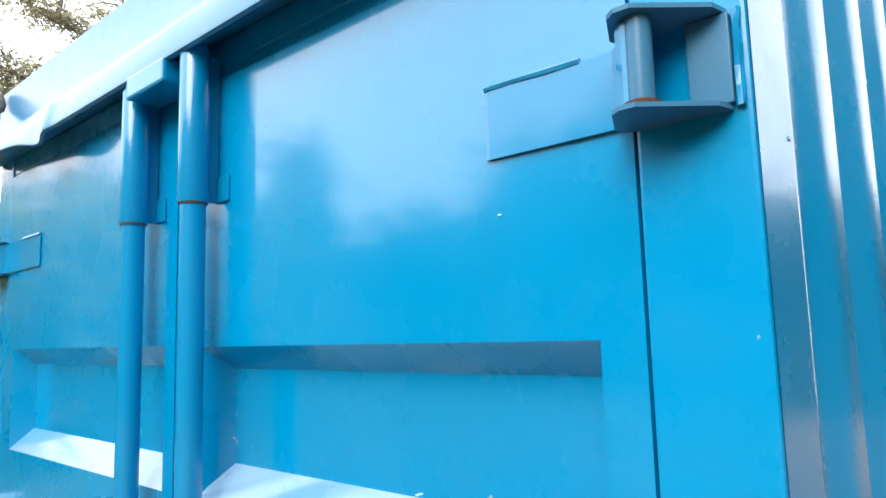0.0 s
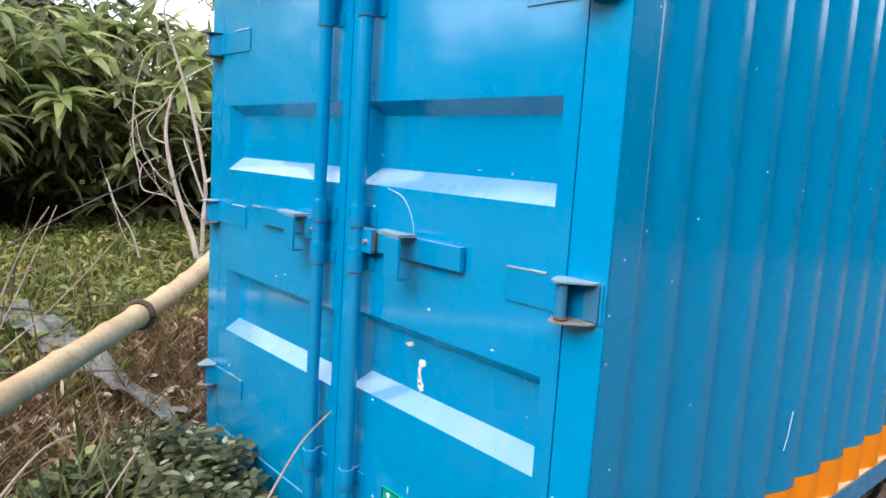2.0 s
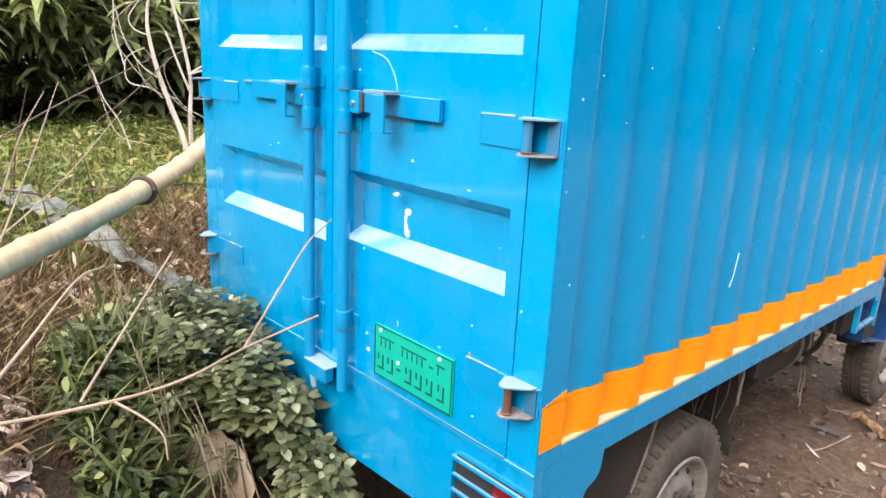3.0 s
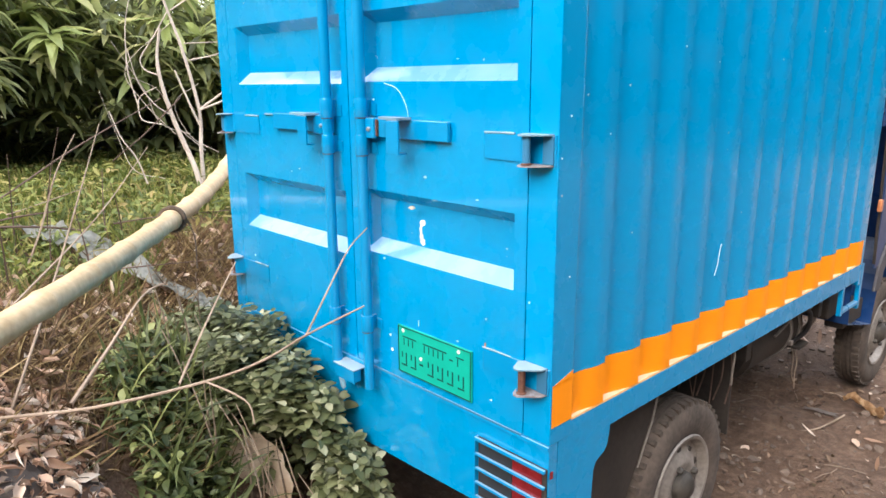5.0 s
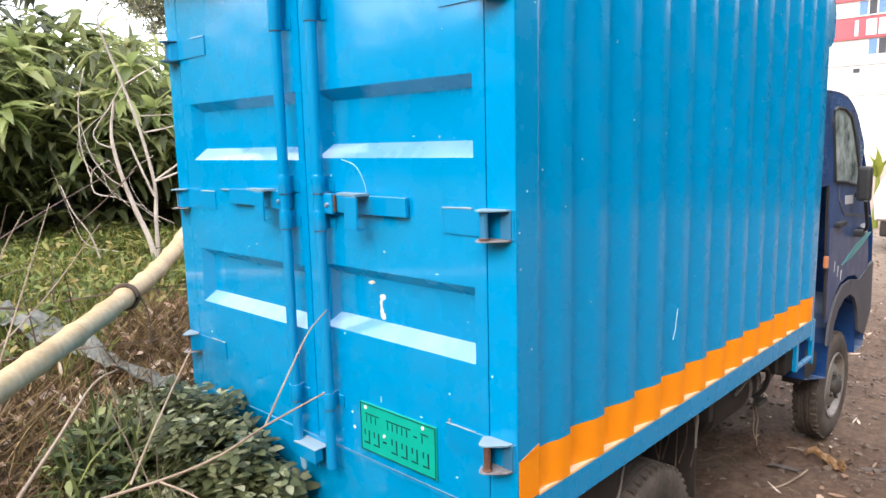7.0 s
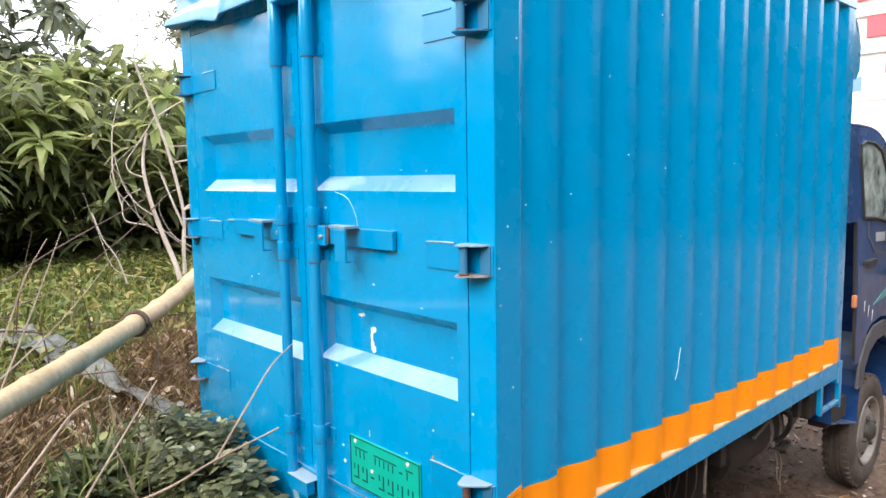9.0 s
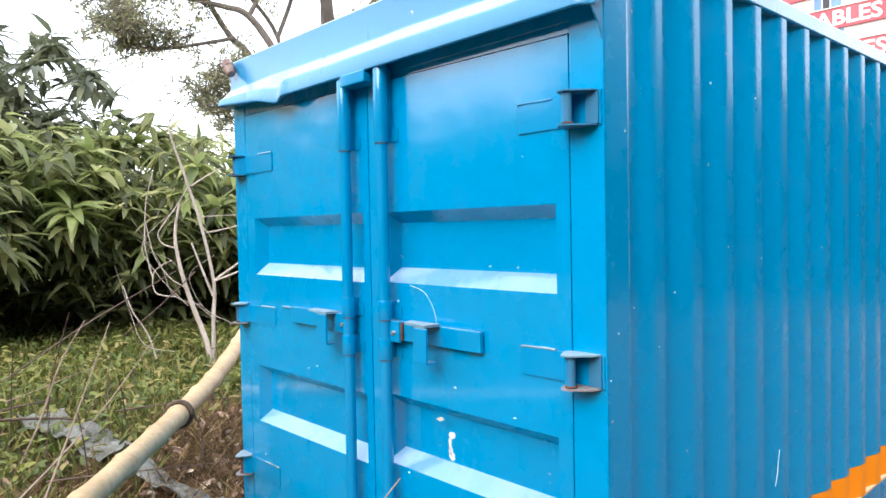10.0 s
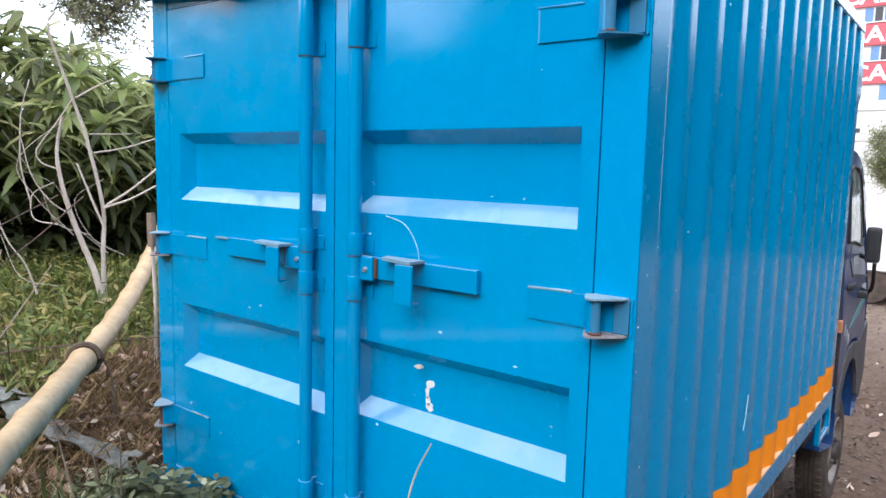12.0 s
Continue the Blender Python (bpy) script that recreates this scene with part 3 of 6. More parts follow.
def hinge(owner, edge, sign, strap, z0, z1, lift=1.0):
    """Bent strap on the door, pin, and two worn plates welded to the post; u counts inwards from the body's edge."""
    def xy(pts):
        return [(edge - sign * u, v) for u, v in pts]

    low, high = z0 < 1.2, z0 > 1.6
    bent = xy([(strap, -0.0005), (strap + 0.001, -0.0025), (strap - 0.003, -0.0036), (0.092, -0.0042), (0.086, -0.010 * lift), (0.074, -0.034 * lift), (0.066, -0.042 * lift), (0.056, -0.044 * lift), (0.050, -0.038 * lift), (0.052, -0.031 * lift), (0.066, -0.026 * lift), (0.078, -0.0005)])
    part("hinge_strap", slab(bent, z1 - z0 - 0.006, "z", z0 + 0.003), BLUE_METAL, owner)
    part("strap_weld", tube([(edge - sign * u, -0.003, z1 - 0.002 + random.uniform(-0.001, 0.001)) for u in (strap, strap - 0.03, strap - 0.06, strap - 0.09)], 0.0026, 6, 0.3), BLUE_METAL if high else WORN, owner, "" if high else "pale weld along the strap")
    pin = edge - sign * 0.056
    part("hinge_pin", lathe([(0.0, z0 + 0.002), (0.0085, z0 + 0.002), (0.0085, z1 - 0.002), (0.0, z1 - 0.002)], segments=16, at=(pin, -0.037 * lift, 0)), RUST if low else DULL_BLUE, owner, smooth=True)
    part("hinge_collar", lathe([(0.0, z0 + 0.0022), (0.011, z0 + 0.0022), (0.012, z0 + 0.005), (0.0075, z0 + 0.007)], segments=16, at=(pin, -0.037 * lift, 0)), RUST, owner, "rusty ring under the hinge pin")
    for z in (z0, z1):
        out = xy([(0.086, -0.010), (0.087, -0.016), (0.072, -0.048), (0.064, -0.054), (0.053, -0.054), (0.015, -0.017), (0.012, -0.0006), (0.076, -0.0006)])
        part("hinge_plate", slab(out, 0.0032, "z", z - 0.0016), DULL_BLUE if high else (WORN if z == z1 else WORN_RUST), owner, "dulled blue hinge plate" if high else ("worn pale hinge plate" if z == z1 else "rust-stained hinge plate"))
    lo, hi = sorted((edge - sign * 0.038, edge - sign * 0.010))
    part("hinge_back", solid((lo, hi, -0.006, -0.0005, z0 + 0.0025, z1 - 0.0025), bevel=0.001), DULL_BLUE, owner, "dulled steel behind the hinge pin")
    part("post_weld", tube([(edge - sign * 0.0065, -0.002, z0 + (z1 - z0) * k / 5) for k in range(6)], 0.003, 6, 0.35), BLUE_METAL, owner, "rough weld beside the hinge")


for z0, z1 in ((1.893, 1.957), (1.396, 1.460), (0.880, 0.943)):
    hinge(right, 0.0, 1, 0.209, z0, z1)
    hinge(left, -W_BOX, -1, 0.262, z0 + 0.004, z1 + 0.004, 0.72)


def lock_bar(owner, x, z0, z1, sleeves):
    """A lock rod in sleeves; each sleeve is welded to the door by a small foot."""
    r, y = 0.0150, -0.032
    part("lock_rod", lathe([(0.0, z0), (r, z0), (r, z1), (0.0, z1)], segments=28, at=(x, y, 0)), BLUE_METAL, owner, smooth=True)
    for a, c in sleeves:
        part("sleeve", lathe([(r, a), (r + 0.0026, a), (r + 0.0032, a + 0.002), (r + 0.0032, c - 0.002), (r + 0.0026, c), (r, c)], segments=28, at=(x, y, 0)), BLUE_METAL, owner, smooth=True)
        part("rust_ring", lathe([(r, a - 0.002), (r + 0.0020, a - 0.002), (r + 0.0020, a - 0.0003), (r, a - 0.0003)], segments=28, at=(x, y, 0)), RUST, owner, "thin rusty edge below a sleeve")
        part("sleeve_foot", solid((x - 0.004, x + 0.004, y + r - 0.001, -0.0006, a + 0.003, c - 0.003), (x + 0.004, x + 0.030, -0.0035, -0.0006, a + 0.003, a + 0.035), bevel=0.001), BLUE_METAL, owner)


lock_bar(right, -0.636, 0.700, 2.122, [(1.921, 2.112), (1.478, 1.527), (1.378, 1.432), (0.876, 0.924)])
lock_bar(left, -0.797, 0.735, 2.112, [(1.916, 2.100), (1.472, 1.525), (1.372, 1.425), (0.862, 0.912)])
part("top_keeper", solid((-0.778, -0.672, -0.056, -0.006, 2.078, 2.110), bevel=0.004), BLUE_METAL, lorry)
keeper = part("bottom_keeper", solid((-0.792, -0.690, -0.050, -0.046, 0.698, 0.738), (-0.792, -0.788, -0.046, -0.002, 0.698, 0.738), (-0.694, -0.690, -0.046, -0.024, 0.702, 0.738), bevel=0.001), BLUE_METAL, lorry, "blue box keeper under the lock rod")
part("keeper_top", solid((-0.794, -0.688, -0.052, -0.002, 0.7385, 0.742), bevel=0.001), WORN, keeper, "worn pale top of the keeper")
part("keeper_tab", slab([(-0.768, 0.697), (-0.742, 0.697), (-0.738, 0.674), (-0.748, 0.664), (-0.760, 0.669)], 0.004, "y", -0.050), WORN, keeper, "chipped tab below the keeper")


def hasp(owner, bar, block, rust_x, plate, tab):
    z0, z1 = 1.428, 1.476
    part("handle_bar", solid((*bar, -0.016, -0.004, z0, z1), bevel=0.002), BLUE_METAL, owner)
    for a in (bar[0] + 0.02, bar[1] - 0.05):
        part("handle_foot", solid((a, a + 0.03, -0.004, -0.0006, z0 + 0.01, z1 - 0.01), bevel=0.002), BLUE_METAL, owner)
    part("pivot_block", solid((*block, -0.029, -0.0165, z0 - 0.004, z1 + 0.002), bevel=0.004), BLUE_METAL, owner)
    cx = block[1] - 0.020
    part("pivot_bolt", lathe([(0.0, -0.035), (0.005, -0.035), (0.0065, -0.032), (0.0065, -0.028), (0.0, -0.028)], "y", 12, at=(cx, 0, 1.448)), STEEL, owner, "zinc bolt head", smooth=True)
    part("rusty_edge", solid((*rust_x, -0.024, -0.0165, z0 + 0.002, z1 - 0.002), bevel=0.002), RUST, owner, "rusty edge of the pivot")
    part("staple_plate", slab([(plate[0], -0.017), (plate[0] + 0.012, -0.048), (plate[1] - 0.01, -0.064), (plate[1], -0.062), (plate[1] + 0.003, -0.017)], 0.006, "z", z1 + 0.001), WORN, owner, "worn pale staple plate")
    part("staple_tab", solid((*tab, -0.066, -0.060, 1.394, z1), bevel=0.003), BLUE_METAL, owner)
    part("staple_lip", slab([(tab[0], -0.060), (tab[1], -0.060), (tab[1] - 0.004, -0.034), (tab[0] + 0.004, -0.034)], 0.004, "z", 1.393), BLUE_METAL, owner)


hasp(right, (-0.640, -0.318), (-0.646, -0.586), (-0.586, -0.580), (-0.552, -0.450), (-0.488, -0.442))
hasp(left, (-1.130, -0.800), (-0.880, -0.812), (-0.887, -0.881), (-0.985, -0.862), (-0.905, -0.858))
part("weld_line", solid((-1.20, -0.99, -0.006, -0.0006, 1.468, 1.473), bevel=0.001), WORN, left)

# chips and scratches on the doors and side
def flake(name, owner, spots, y=-0.0015, material=WHITE, label="white patch of bare paint"):
    b = bmesh.new()
    for cx, cz, w, h in spots:
        k = 11
        ring = [b.verts.new((cx + w * math.cos(2 * math.pi * j / k) * random.uniform(0.65, 1.1), y, cz + h * math.sin(2 * math.pi * j / k) * random.uniform(0.7, 1.1))) for j in range(k)]
        back = [b.verts.new((v.co.x, y + 0.006, v.co.z)) for v in ring]
        b.faces.new(ring)
        b.faces.new(back)
        for j in range(k):
            b.faces.new((ring[j], ring[(j + 1) % k], back[(j + 1) % k], back[j]))
    part(name, b, material, owner, label)


flake("paint_flake", right, [(-0.466, 1.206, 0.012, 0.010), (-0.474, 1.187, 0.006, 0.016), (-0.472, 1.168, 0.008, 0.012), (-0.467, 1.155, 0.011, 0.010)], y=0.0328)
flake("paint_flake", right, [(-0.478, 1.249, 0.012, 0.005)], y=0.004, material=CREAM, label="pinkish chip in the paint")
DOOR_CHIPS = [(-0.233, 1.299, 5, 2), (-0.573, 0.874, 4, 4), (-0.069, 1.086, 3, 4), (-0.591, 1.094, 4, 3), (-0.201, 1.014, 3, 3), (-0.183, 0.809, 4, 2), (-0.62, 1.524, 4, 3), (-0.416, 1.336, 6, 3), (-0.30, 0.93, 5, 1.5), (-0.45, 0.94, 1.2, 11), (-0.30, 1.62, 2, 1.2), (-0.2, 1.85, 2, 1.2)]
for cx, cz, w, h in DOOR_CHIPS:
    flake("paint_chip", right, [(cx, cz, w * 0.001, h * 0.001)], material=SCRATCH, label="small pale chip")
flake("paint_chip", right, [(-0.566, 0.832, 0.006, 0.005)], material=WHITE, label="small white chip")
for cx, cz, w, h in [(-1.057, 1.295, 4, 2.5), (-1.01, 1.307, 6, 2), (-1.341, 0.969, 4, 4), (-0.86, 0.98, 1.5, 6), (-1.1, 1.45, 5, 1.2)]:
    flake("paint_chip", left, [(cx, cz, w * 0.001, h * 0.001)], material=SCRATCH, label="small pale chip")
for yy, zz, h in ((0.038, 1.498, 2.6), (0.052, 1.15, 2.4), (0.011, 1.412, 2.2), (0.275, 1.558, 2.4), (0.305, 1.21, 2.2), (0.525, 1.403, 2.6), (0.672, 1.615, 2.2), (0.183, 1.454, 2.0), (0.11, 1.54, 2.0), (0.493, 1.649, 2.4), (1.096, 1.628, 2.6), (0.348, 2.223, 2.4), (0.439, 2.025, 3.4), (0.643, 2.011, 2.4), (0.068, 1.884, 2.4)):
    b = lathe([(0.0, 0.0012), (h * 0.001, 0.0009), (h * 0.001, -0.003), (0.0, -0.003)], "x", 7, at=(rib_at(yy), yy, zz))
    part("paint_chip", b, SCRATCH, lorry, "small pale chip")
arc = spline([(-0.571, -0.002, 1.566), (-0.523, -0.002, 1.554), (-0.496, -0.002, 1.530), (-0.480, -0.002, 1.501), (-0.476, -0.002, 1.479)], 5)
part("scratch", tube(arc, [0.0011] * 8 + [0.0008] * (len(arc) - 8), 5), SCRATCH, right, "curved pale scratch")
part("scratch", tube([(0.0005, 0.775, 1.105), (0.0008, 0.765, 1.07), (0.0005, 0.762, 1.045), (0.0003, 0.748, 1.015)], 0.0014, 5), SCRATCH, lorry, "short pale scratch")
part("scratch", tube([(-0.203, -0.0015, 0.952), (-0.203, -0.0015, 0.905), (-0.196, -0.0015, 0.899)], 0.002, 5), AMBER, right)

# number plate
plate = part("number_plate", solid((-0.533, -0.245, -0.006, -0.0008, 0.780, 0.918), bevel=0.002), PLATE_GREEN, lorry, "green number plate with two lines of marks")
part("plate_rim", merged(solid((-0.531, -0.247, -0.0075, -0.006, 0.9135, 0.916), (-0.531, -0.247, -0.0075, -0.006, 0.782, 0.7845), (-0.531, -0.5285, -0.0075, -0.006, 0.7845, 0.9135), (-0.2495, -0.247, -0.0075, -0.006, 0.7845, 0.9135), bevel=0.0005)), PLATE_INK, plate)
for a, c in ((-0.512, -0.455), (-0.428, -0.335), (-0.300, -0.272)):
    part("plate_bar", solid((a, c, -0.0068, -0.006, 0.886, 0.8895), bevel=0.0004), PLATE_INK, plate)
    for k in range(int((c - a) / 0.016)):
        part("plate_bar", solid((a + 0.004 + 0.018 * k, a + 0.0075 + 0.018 * k, -0.0068, -0.006, 0.864, 0.884), bevel=0.0004), PLATE_INK, plate)
part("plate_bar", solid((-0.325, -0.312, -0.0068, -0.006, 0.872, 0.876), bevel=0.0004), PLATE_INK, plate)
for a in (-0.520, -0.482, -0.412, -0.374, -0.336, -0.296):
    part("plate_bar", solid((a + 0.002, a + 0.026, -0.0068, -0.006, 0.803, 0.8075), (a + 0.020, a + 0.025, -0.0068, -0.006, 0.809, 0.842), (a + 0.003, a + 0.0075, -0.0068, -0.006, 0.826, 0.842), bevel=0.0004), PLATE_INK, plate)
part("plate_bar", solid((-0.443, -0.428, -0.0068, -0.006, 0.822, 0.827), bevel=0.0004), PLATE_INK, plate)
for x, z in ((-0.508, 0.905), (-0.290, 0.905), (-0.436, 0.842)):
    part("plate_bolt", lathe([(0.0, -0.0095), (0.0055, -0.008), (0.0055, -0.006), (0.0, -0.006)], "y", 10, at=(x, 0, z)), WHITE, plate)

# rear apron and tail lamp
apron = [(-W_BOX + 0.002, 0.755), (-0.002, 0.755), (-0.002, 0.5), (-0.2, 0.505), (-0.55, 0.492), (-1.0, 0.478), (-W_BOX + 0.002, 0.47)]
part("rear_apron", slab(apron, 0.03, "y", 0.002), BLUE, lorry)
part("door_sill", solid((-1.43, -0.002, -0.002, 0.03, 0.742, 0.7525), bevel=0.002), BLUE, lorry)
lamp = part("tail_lamp", solid((-0.222, -0.004, -0.003, 0.0015, 0.530, 0.696), bevel=0.001), BLACK, lorry, "tail lamp behind blue guard slats")
part("lens", solid((-0.214, -0.108, -0.0055, -0.003, 0.540, 0.690), bevel=0.001), BLACK_PLASTIC, lamp)
part("lens", solid((-0.106, -0.016, -0.0055, -0.003, 0.540, 0.690), bevel=0.001), LAMP_RED, lamp, "red lens")
for k in range(5):
    z = 0.692 - 0.0405 * k
    part("guard_slat", solid((-0.226, -0.004, -0.0135, -0.0055, z - 0.004, z + (0.005 if k == 0 else 0.003)), bevel=0.0015), BLUE_METAL, lamp)
part("guard_side", solid((-0.2285, -0.2245, -0.0135, 0.001, 0.530, 0.697), bevel=0.001), BLUE_METAL, lamp)
part("side_apron", slab([(0.034, 0.7975), (0.2455, 0.7975), (0.2465, 0.724), (0.244, 0.697), (0.238, 0.670), (0.225, 0.656), (0.205, 0.648), (0.190, 0.640), (0.182, 0.622), (0.180, 0.590), (0.176, 0.5), (0.034, 0.5)], 0.03, "x", -0.0315), SIDE_BLUE, lorry)
part("marker", solid((0.0005, 0.003, 0.004, 0.013, 0.672, 0.69), bevel=0.001), LAMP_RED, lorry, "small red reflector")

# underside
under = part("chassis", merged(solid((-0.42, -0.36, 0.1, 3.1, 0.50, 0.60), (-1.15, -1.09, 0.1, 3.1, 0.50, 0.60), (-1.4, -0.1, 0.3, 0.34, 0.60, 0.71), (-1.4, -0.06, 1.18, 1.22, 0.60, 0.71), (-1.4, -0.06, 1.86, 1.90, 0.60, 0.71), (-1.3, -0.2, 0.74, 0.81, 0.27, 0.33), bevel=0.004)), BLACK, lorry, "black frame rails and axle")
part("mud_flap", solid((-0.26, -0.06, 1.075, 1.085, 0.36, 0.71), bevel=0.002), BLACK, lorry, "worn black mud flap")
part("flap_bracket", tube(spline([(-0.02, 0.975, 0.722), (-0.018, 0.985, 0.69), (-0.025, 0.995, 0.64), (-0.03, 1.005, 0.58)]), 0.004, 6), RIM_GREY, lorry, "bent grey flap bracket")
for k in range(7):
    x = -0.22 + 0.025 * k
    part("hanging_fibre", tube(spline([(x, 1.070, 0.70), (x + random.uniform(-0.02, 0.02), 1.066, 0.58), (x + random.uniform(-0.03, 0.03), 1.064, random.uniform(0.40, 0.52))], 4), 0.0028, 5), TWIG_DARK, lorry, "strand of dry mud and fibre")
part("wheel_liner", slab([(0.17, 0.72), (0.60, 0.72), (0.575, 0.60), (0.51, 0.48), (0.46, 0.38), (0.30, 0.40), (0.17, 0.47)], 0.012, "x", -0.085), BLACK, lorry, "dark wheel housing liner")
part("liner_edge", tube([(-0.066, 0.605, 0.70), (-0.066, 0.572, 0.59), (-0.066, 0.505, 0.466)], 0.003, 5), RIM_GREY, lorry, "thin grey wire at the wheel housing")
part("fender", slab([(0.24, 0.70), (1.22, 0.70), (1.22, 0.66), (0.24, 0.60)], 0.012, "x", -0.40), BLACK, lorry)
part("spring", tube(spline([(-0.30, 0.40, 0.50), (-0.30, 0.62, 0.40), (-0.30, 0.84, 0.36), (-0.30, 1.06, 0.40), (-0.30, 1.28, 0.50)]), 0.022, 6), BLACK, lorry)
tank = part("fuel_tank", lathe([(0.0, 1.42), (0.12, 1.42), (0.138, 1.44), (0.138, 1.94), (0.12, 1.96), (0.0, 1.96)], "y", 28, at=(-0.28, 0, 0.53)), BLACK, lorry, "black round tank under the box", smooth=True)
for y in (1.80, 1.89):
    part("strap", lathe([(0.139, y), (0.144, y), (0.144, y + 0.022), (0.139, y + 0.022)], "y", 28, at=(-0.28, 0, 0.53)), RIM_GREY, tank, smooth=True)
part("strap", tube(spline([(-0.135, 1.62, 0.56), (-0.125, 1.72, 0.60), (-0.13, 1.80, 0.64)]), 0.006, 6), RIM_GREY, tank, "bent grey pipe over the tank")
part("clamp", solid((-0.148, -0.130, 1.80, 1.825, 0.47, 0.492), bevel=0.005), RIM_GREY, tank, "grey strap clamp")
part("tank_bracket", solid((-0.20, -0.13, 1.90, 2.00, 0.425, 0.440), bevel=0.004), HUB_DARK, tank, "dark bracket under the tank")
for k in range(2):
    x = -0.17 + 0.010 * k
    part("loose_wire", tube(spline([(x, 1.93, 0.42), (x + 0.004, 1.945 + 0.02 * k, 0.35), (x + 0.002, 1.95 + 0.01 * k, 0.29), (x + 0.008, 1.965 - 0.01 * k, 0.25 - 0.03 * k)]), 0.0024, 5), TWIG, lorry, "loose hanging wire")
part("hose", tube(spline([(-0.12, 1.78, 0.68), (-0.09, 1.90, 0.62), (-0.12, 1.97, 0.54), (-0.18, 1.92, 0.43)]), 0.012, 8), RIM_GREY, lorry, "grey hose")
part("hose", tube(spline([(-0.10, 1.70, 0.68), (-0.08, 1.82, 0.63), (-0.11, 1.88, 0.52), (-0.20, 1.86, 0.42)]), 0.010, 8), BLACK_PLASTIC, lorry)
step = part("step_bracket", merged(solid((-0.02, -0.001, 1.940, 1.962, 0.600, 0.722), (-0.02, -0.001, 2.155, 2.180, 0.585, 0.79), (-0.02, -0.001, 1.962, 2.155, 0.606, 0.622), bevel=0.003)), BLUE_METAL, lorry)
part("battery_box", solid((-0.30, -0.06, 1.98, 2.18, 0.56, 0.715), bevel=0.01), BLACK, lorry)


def wheel(x_out, y, z, r=0.285):
    """Tyre with blocks, dished rim with slots, hub and nuts. The outer side faces +x."""
    root = thing("wheel", "dusty wheel with a grey steel rim", "wheel")
    root.parent = lorry
    root.location = (x_out, y, z)
    del root["category"]
    w = 0.135
    side = [(0.165, -0.012), (0.185, 0.0), (0.235, 0.004), (0.262, -0.004), (r - 0.010, -0.016), (r - 0.004, -0.026)]
    ribs = []
    for g in (0.046, 0.066, 0.086):
        ribs += [(r - 0.001, -g + 0.004), (r - 0.008, -g + 0.003), (r - 0.008, -g - 0.003), (r - 0.001, -g - 0.004)]
    tyre = part("tyre", lathe(side + ribs + [(r - 0.004, -w + 0.026), (r - 0.010, -w + 0.016), (0.235, -w), (0.165, -w + 0.012)], "x", 56, caps=False), RUBBER, root, "dusty black tyre", smooth=True)
    for x0, x1, off in ((-0.042, -0.010, 0.0), (-0.125, -0.093, 0.06)):
        block = mesh_of("tread_block", solid((x0, x1, -0.0095, 0.0095, r - 0.020, r - 0.0005), bevel=0.003), RUBBER)
        for k in range(46):
            ob = new("tread_block", block)
            ob.parent = tyre
            ob.rotation_euler = (2 * math.pi * k / 46 + off, 0, 0)
    rim = part("rim", lathe([(0.150, -0.10), (0.150, -0.03), (0.160, -0.012), (0.174, -0.004), (0.170, 0.002), (0.160, 0.0), (0.152, -0.012), (0.144, -0.026), (0.126, -0.026), (0.108, -0.018), (0.090, -0.006), (0.072, -0.004), (0.060, -0.010), (0.0, -0.012)], "x", 48), RIM_GREY, root, "grey painted steel rim", smooth=True)
    for k in range(10):
        a = 2 * math.pi * k / 10
        s = solid((-0.034, -0.0195, -0.010, 0.010, 0.114, 0.130), bevel=0.003, turn=Matrix.Rotation(a, 4, "X"))
        part("slot", s, BLACK, root, "dark slot in the rim")
    part("hub", lathe([(0.052, -0.0115), (0.050, 0.008), (0.040, 0.018), (0.030, 0.026), (0.0, 0.030)], "x", 24), HUB_DARK, root, "greasy dark hub", smooth=True)
    for k in range(4):
        a = 2 * math.pi * k / 4 + 0.4
        part("wheel_nut", lathe([(0.0115, -0.006), (0.0115, 0.006), (0.008, 0.011), (0.0, 0.011)], "x", 6, at=(0, 0.075 * math.cos(a), 0.075 * math.sin(a))), HUB_DARK, root)
    return root


wheel(-0.055, 0.775, 0.290)
wheel(-0.055, 2.800, 0.295)
for y in (0.775, 2.800):
    w = wheel(0, y, 0.293)
    w.location = (-W_BOX + 0.08, y, 0.293)
    w.rotation_euler = (0, 0, math.pi)


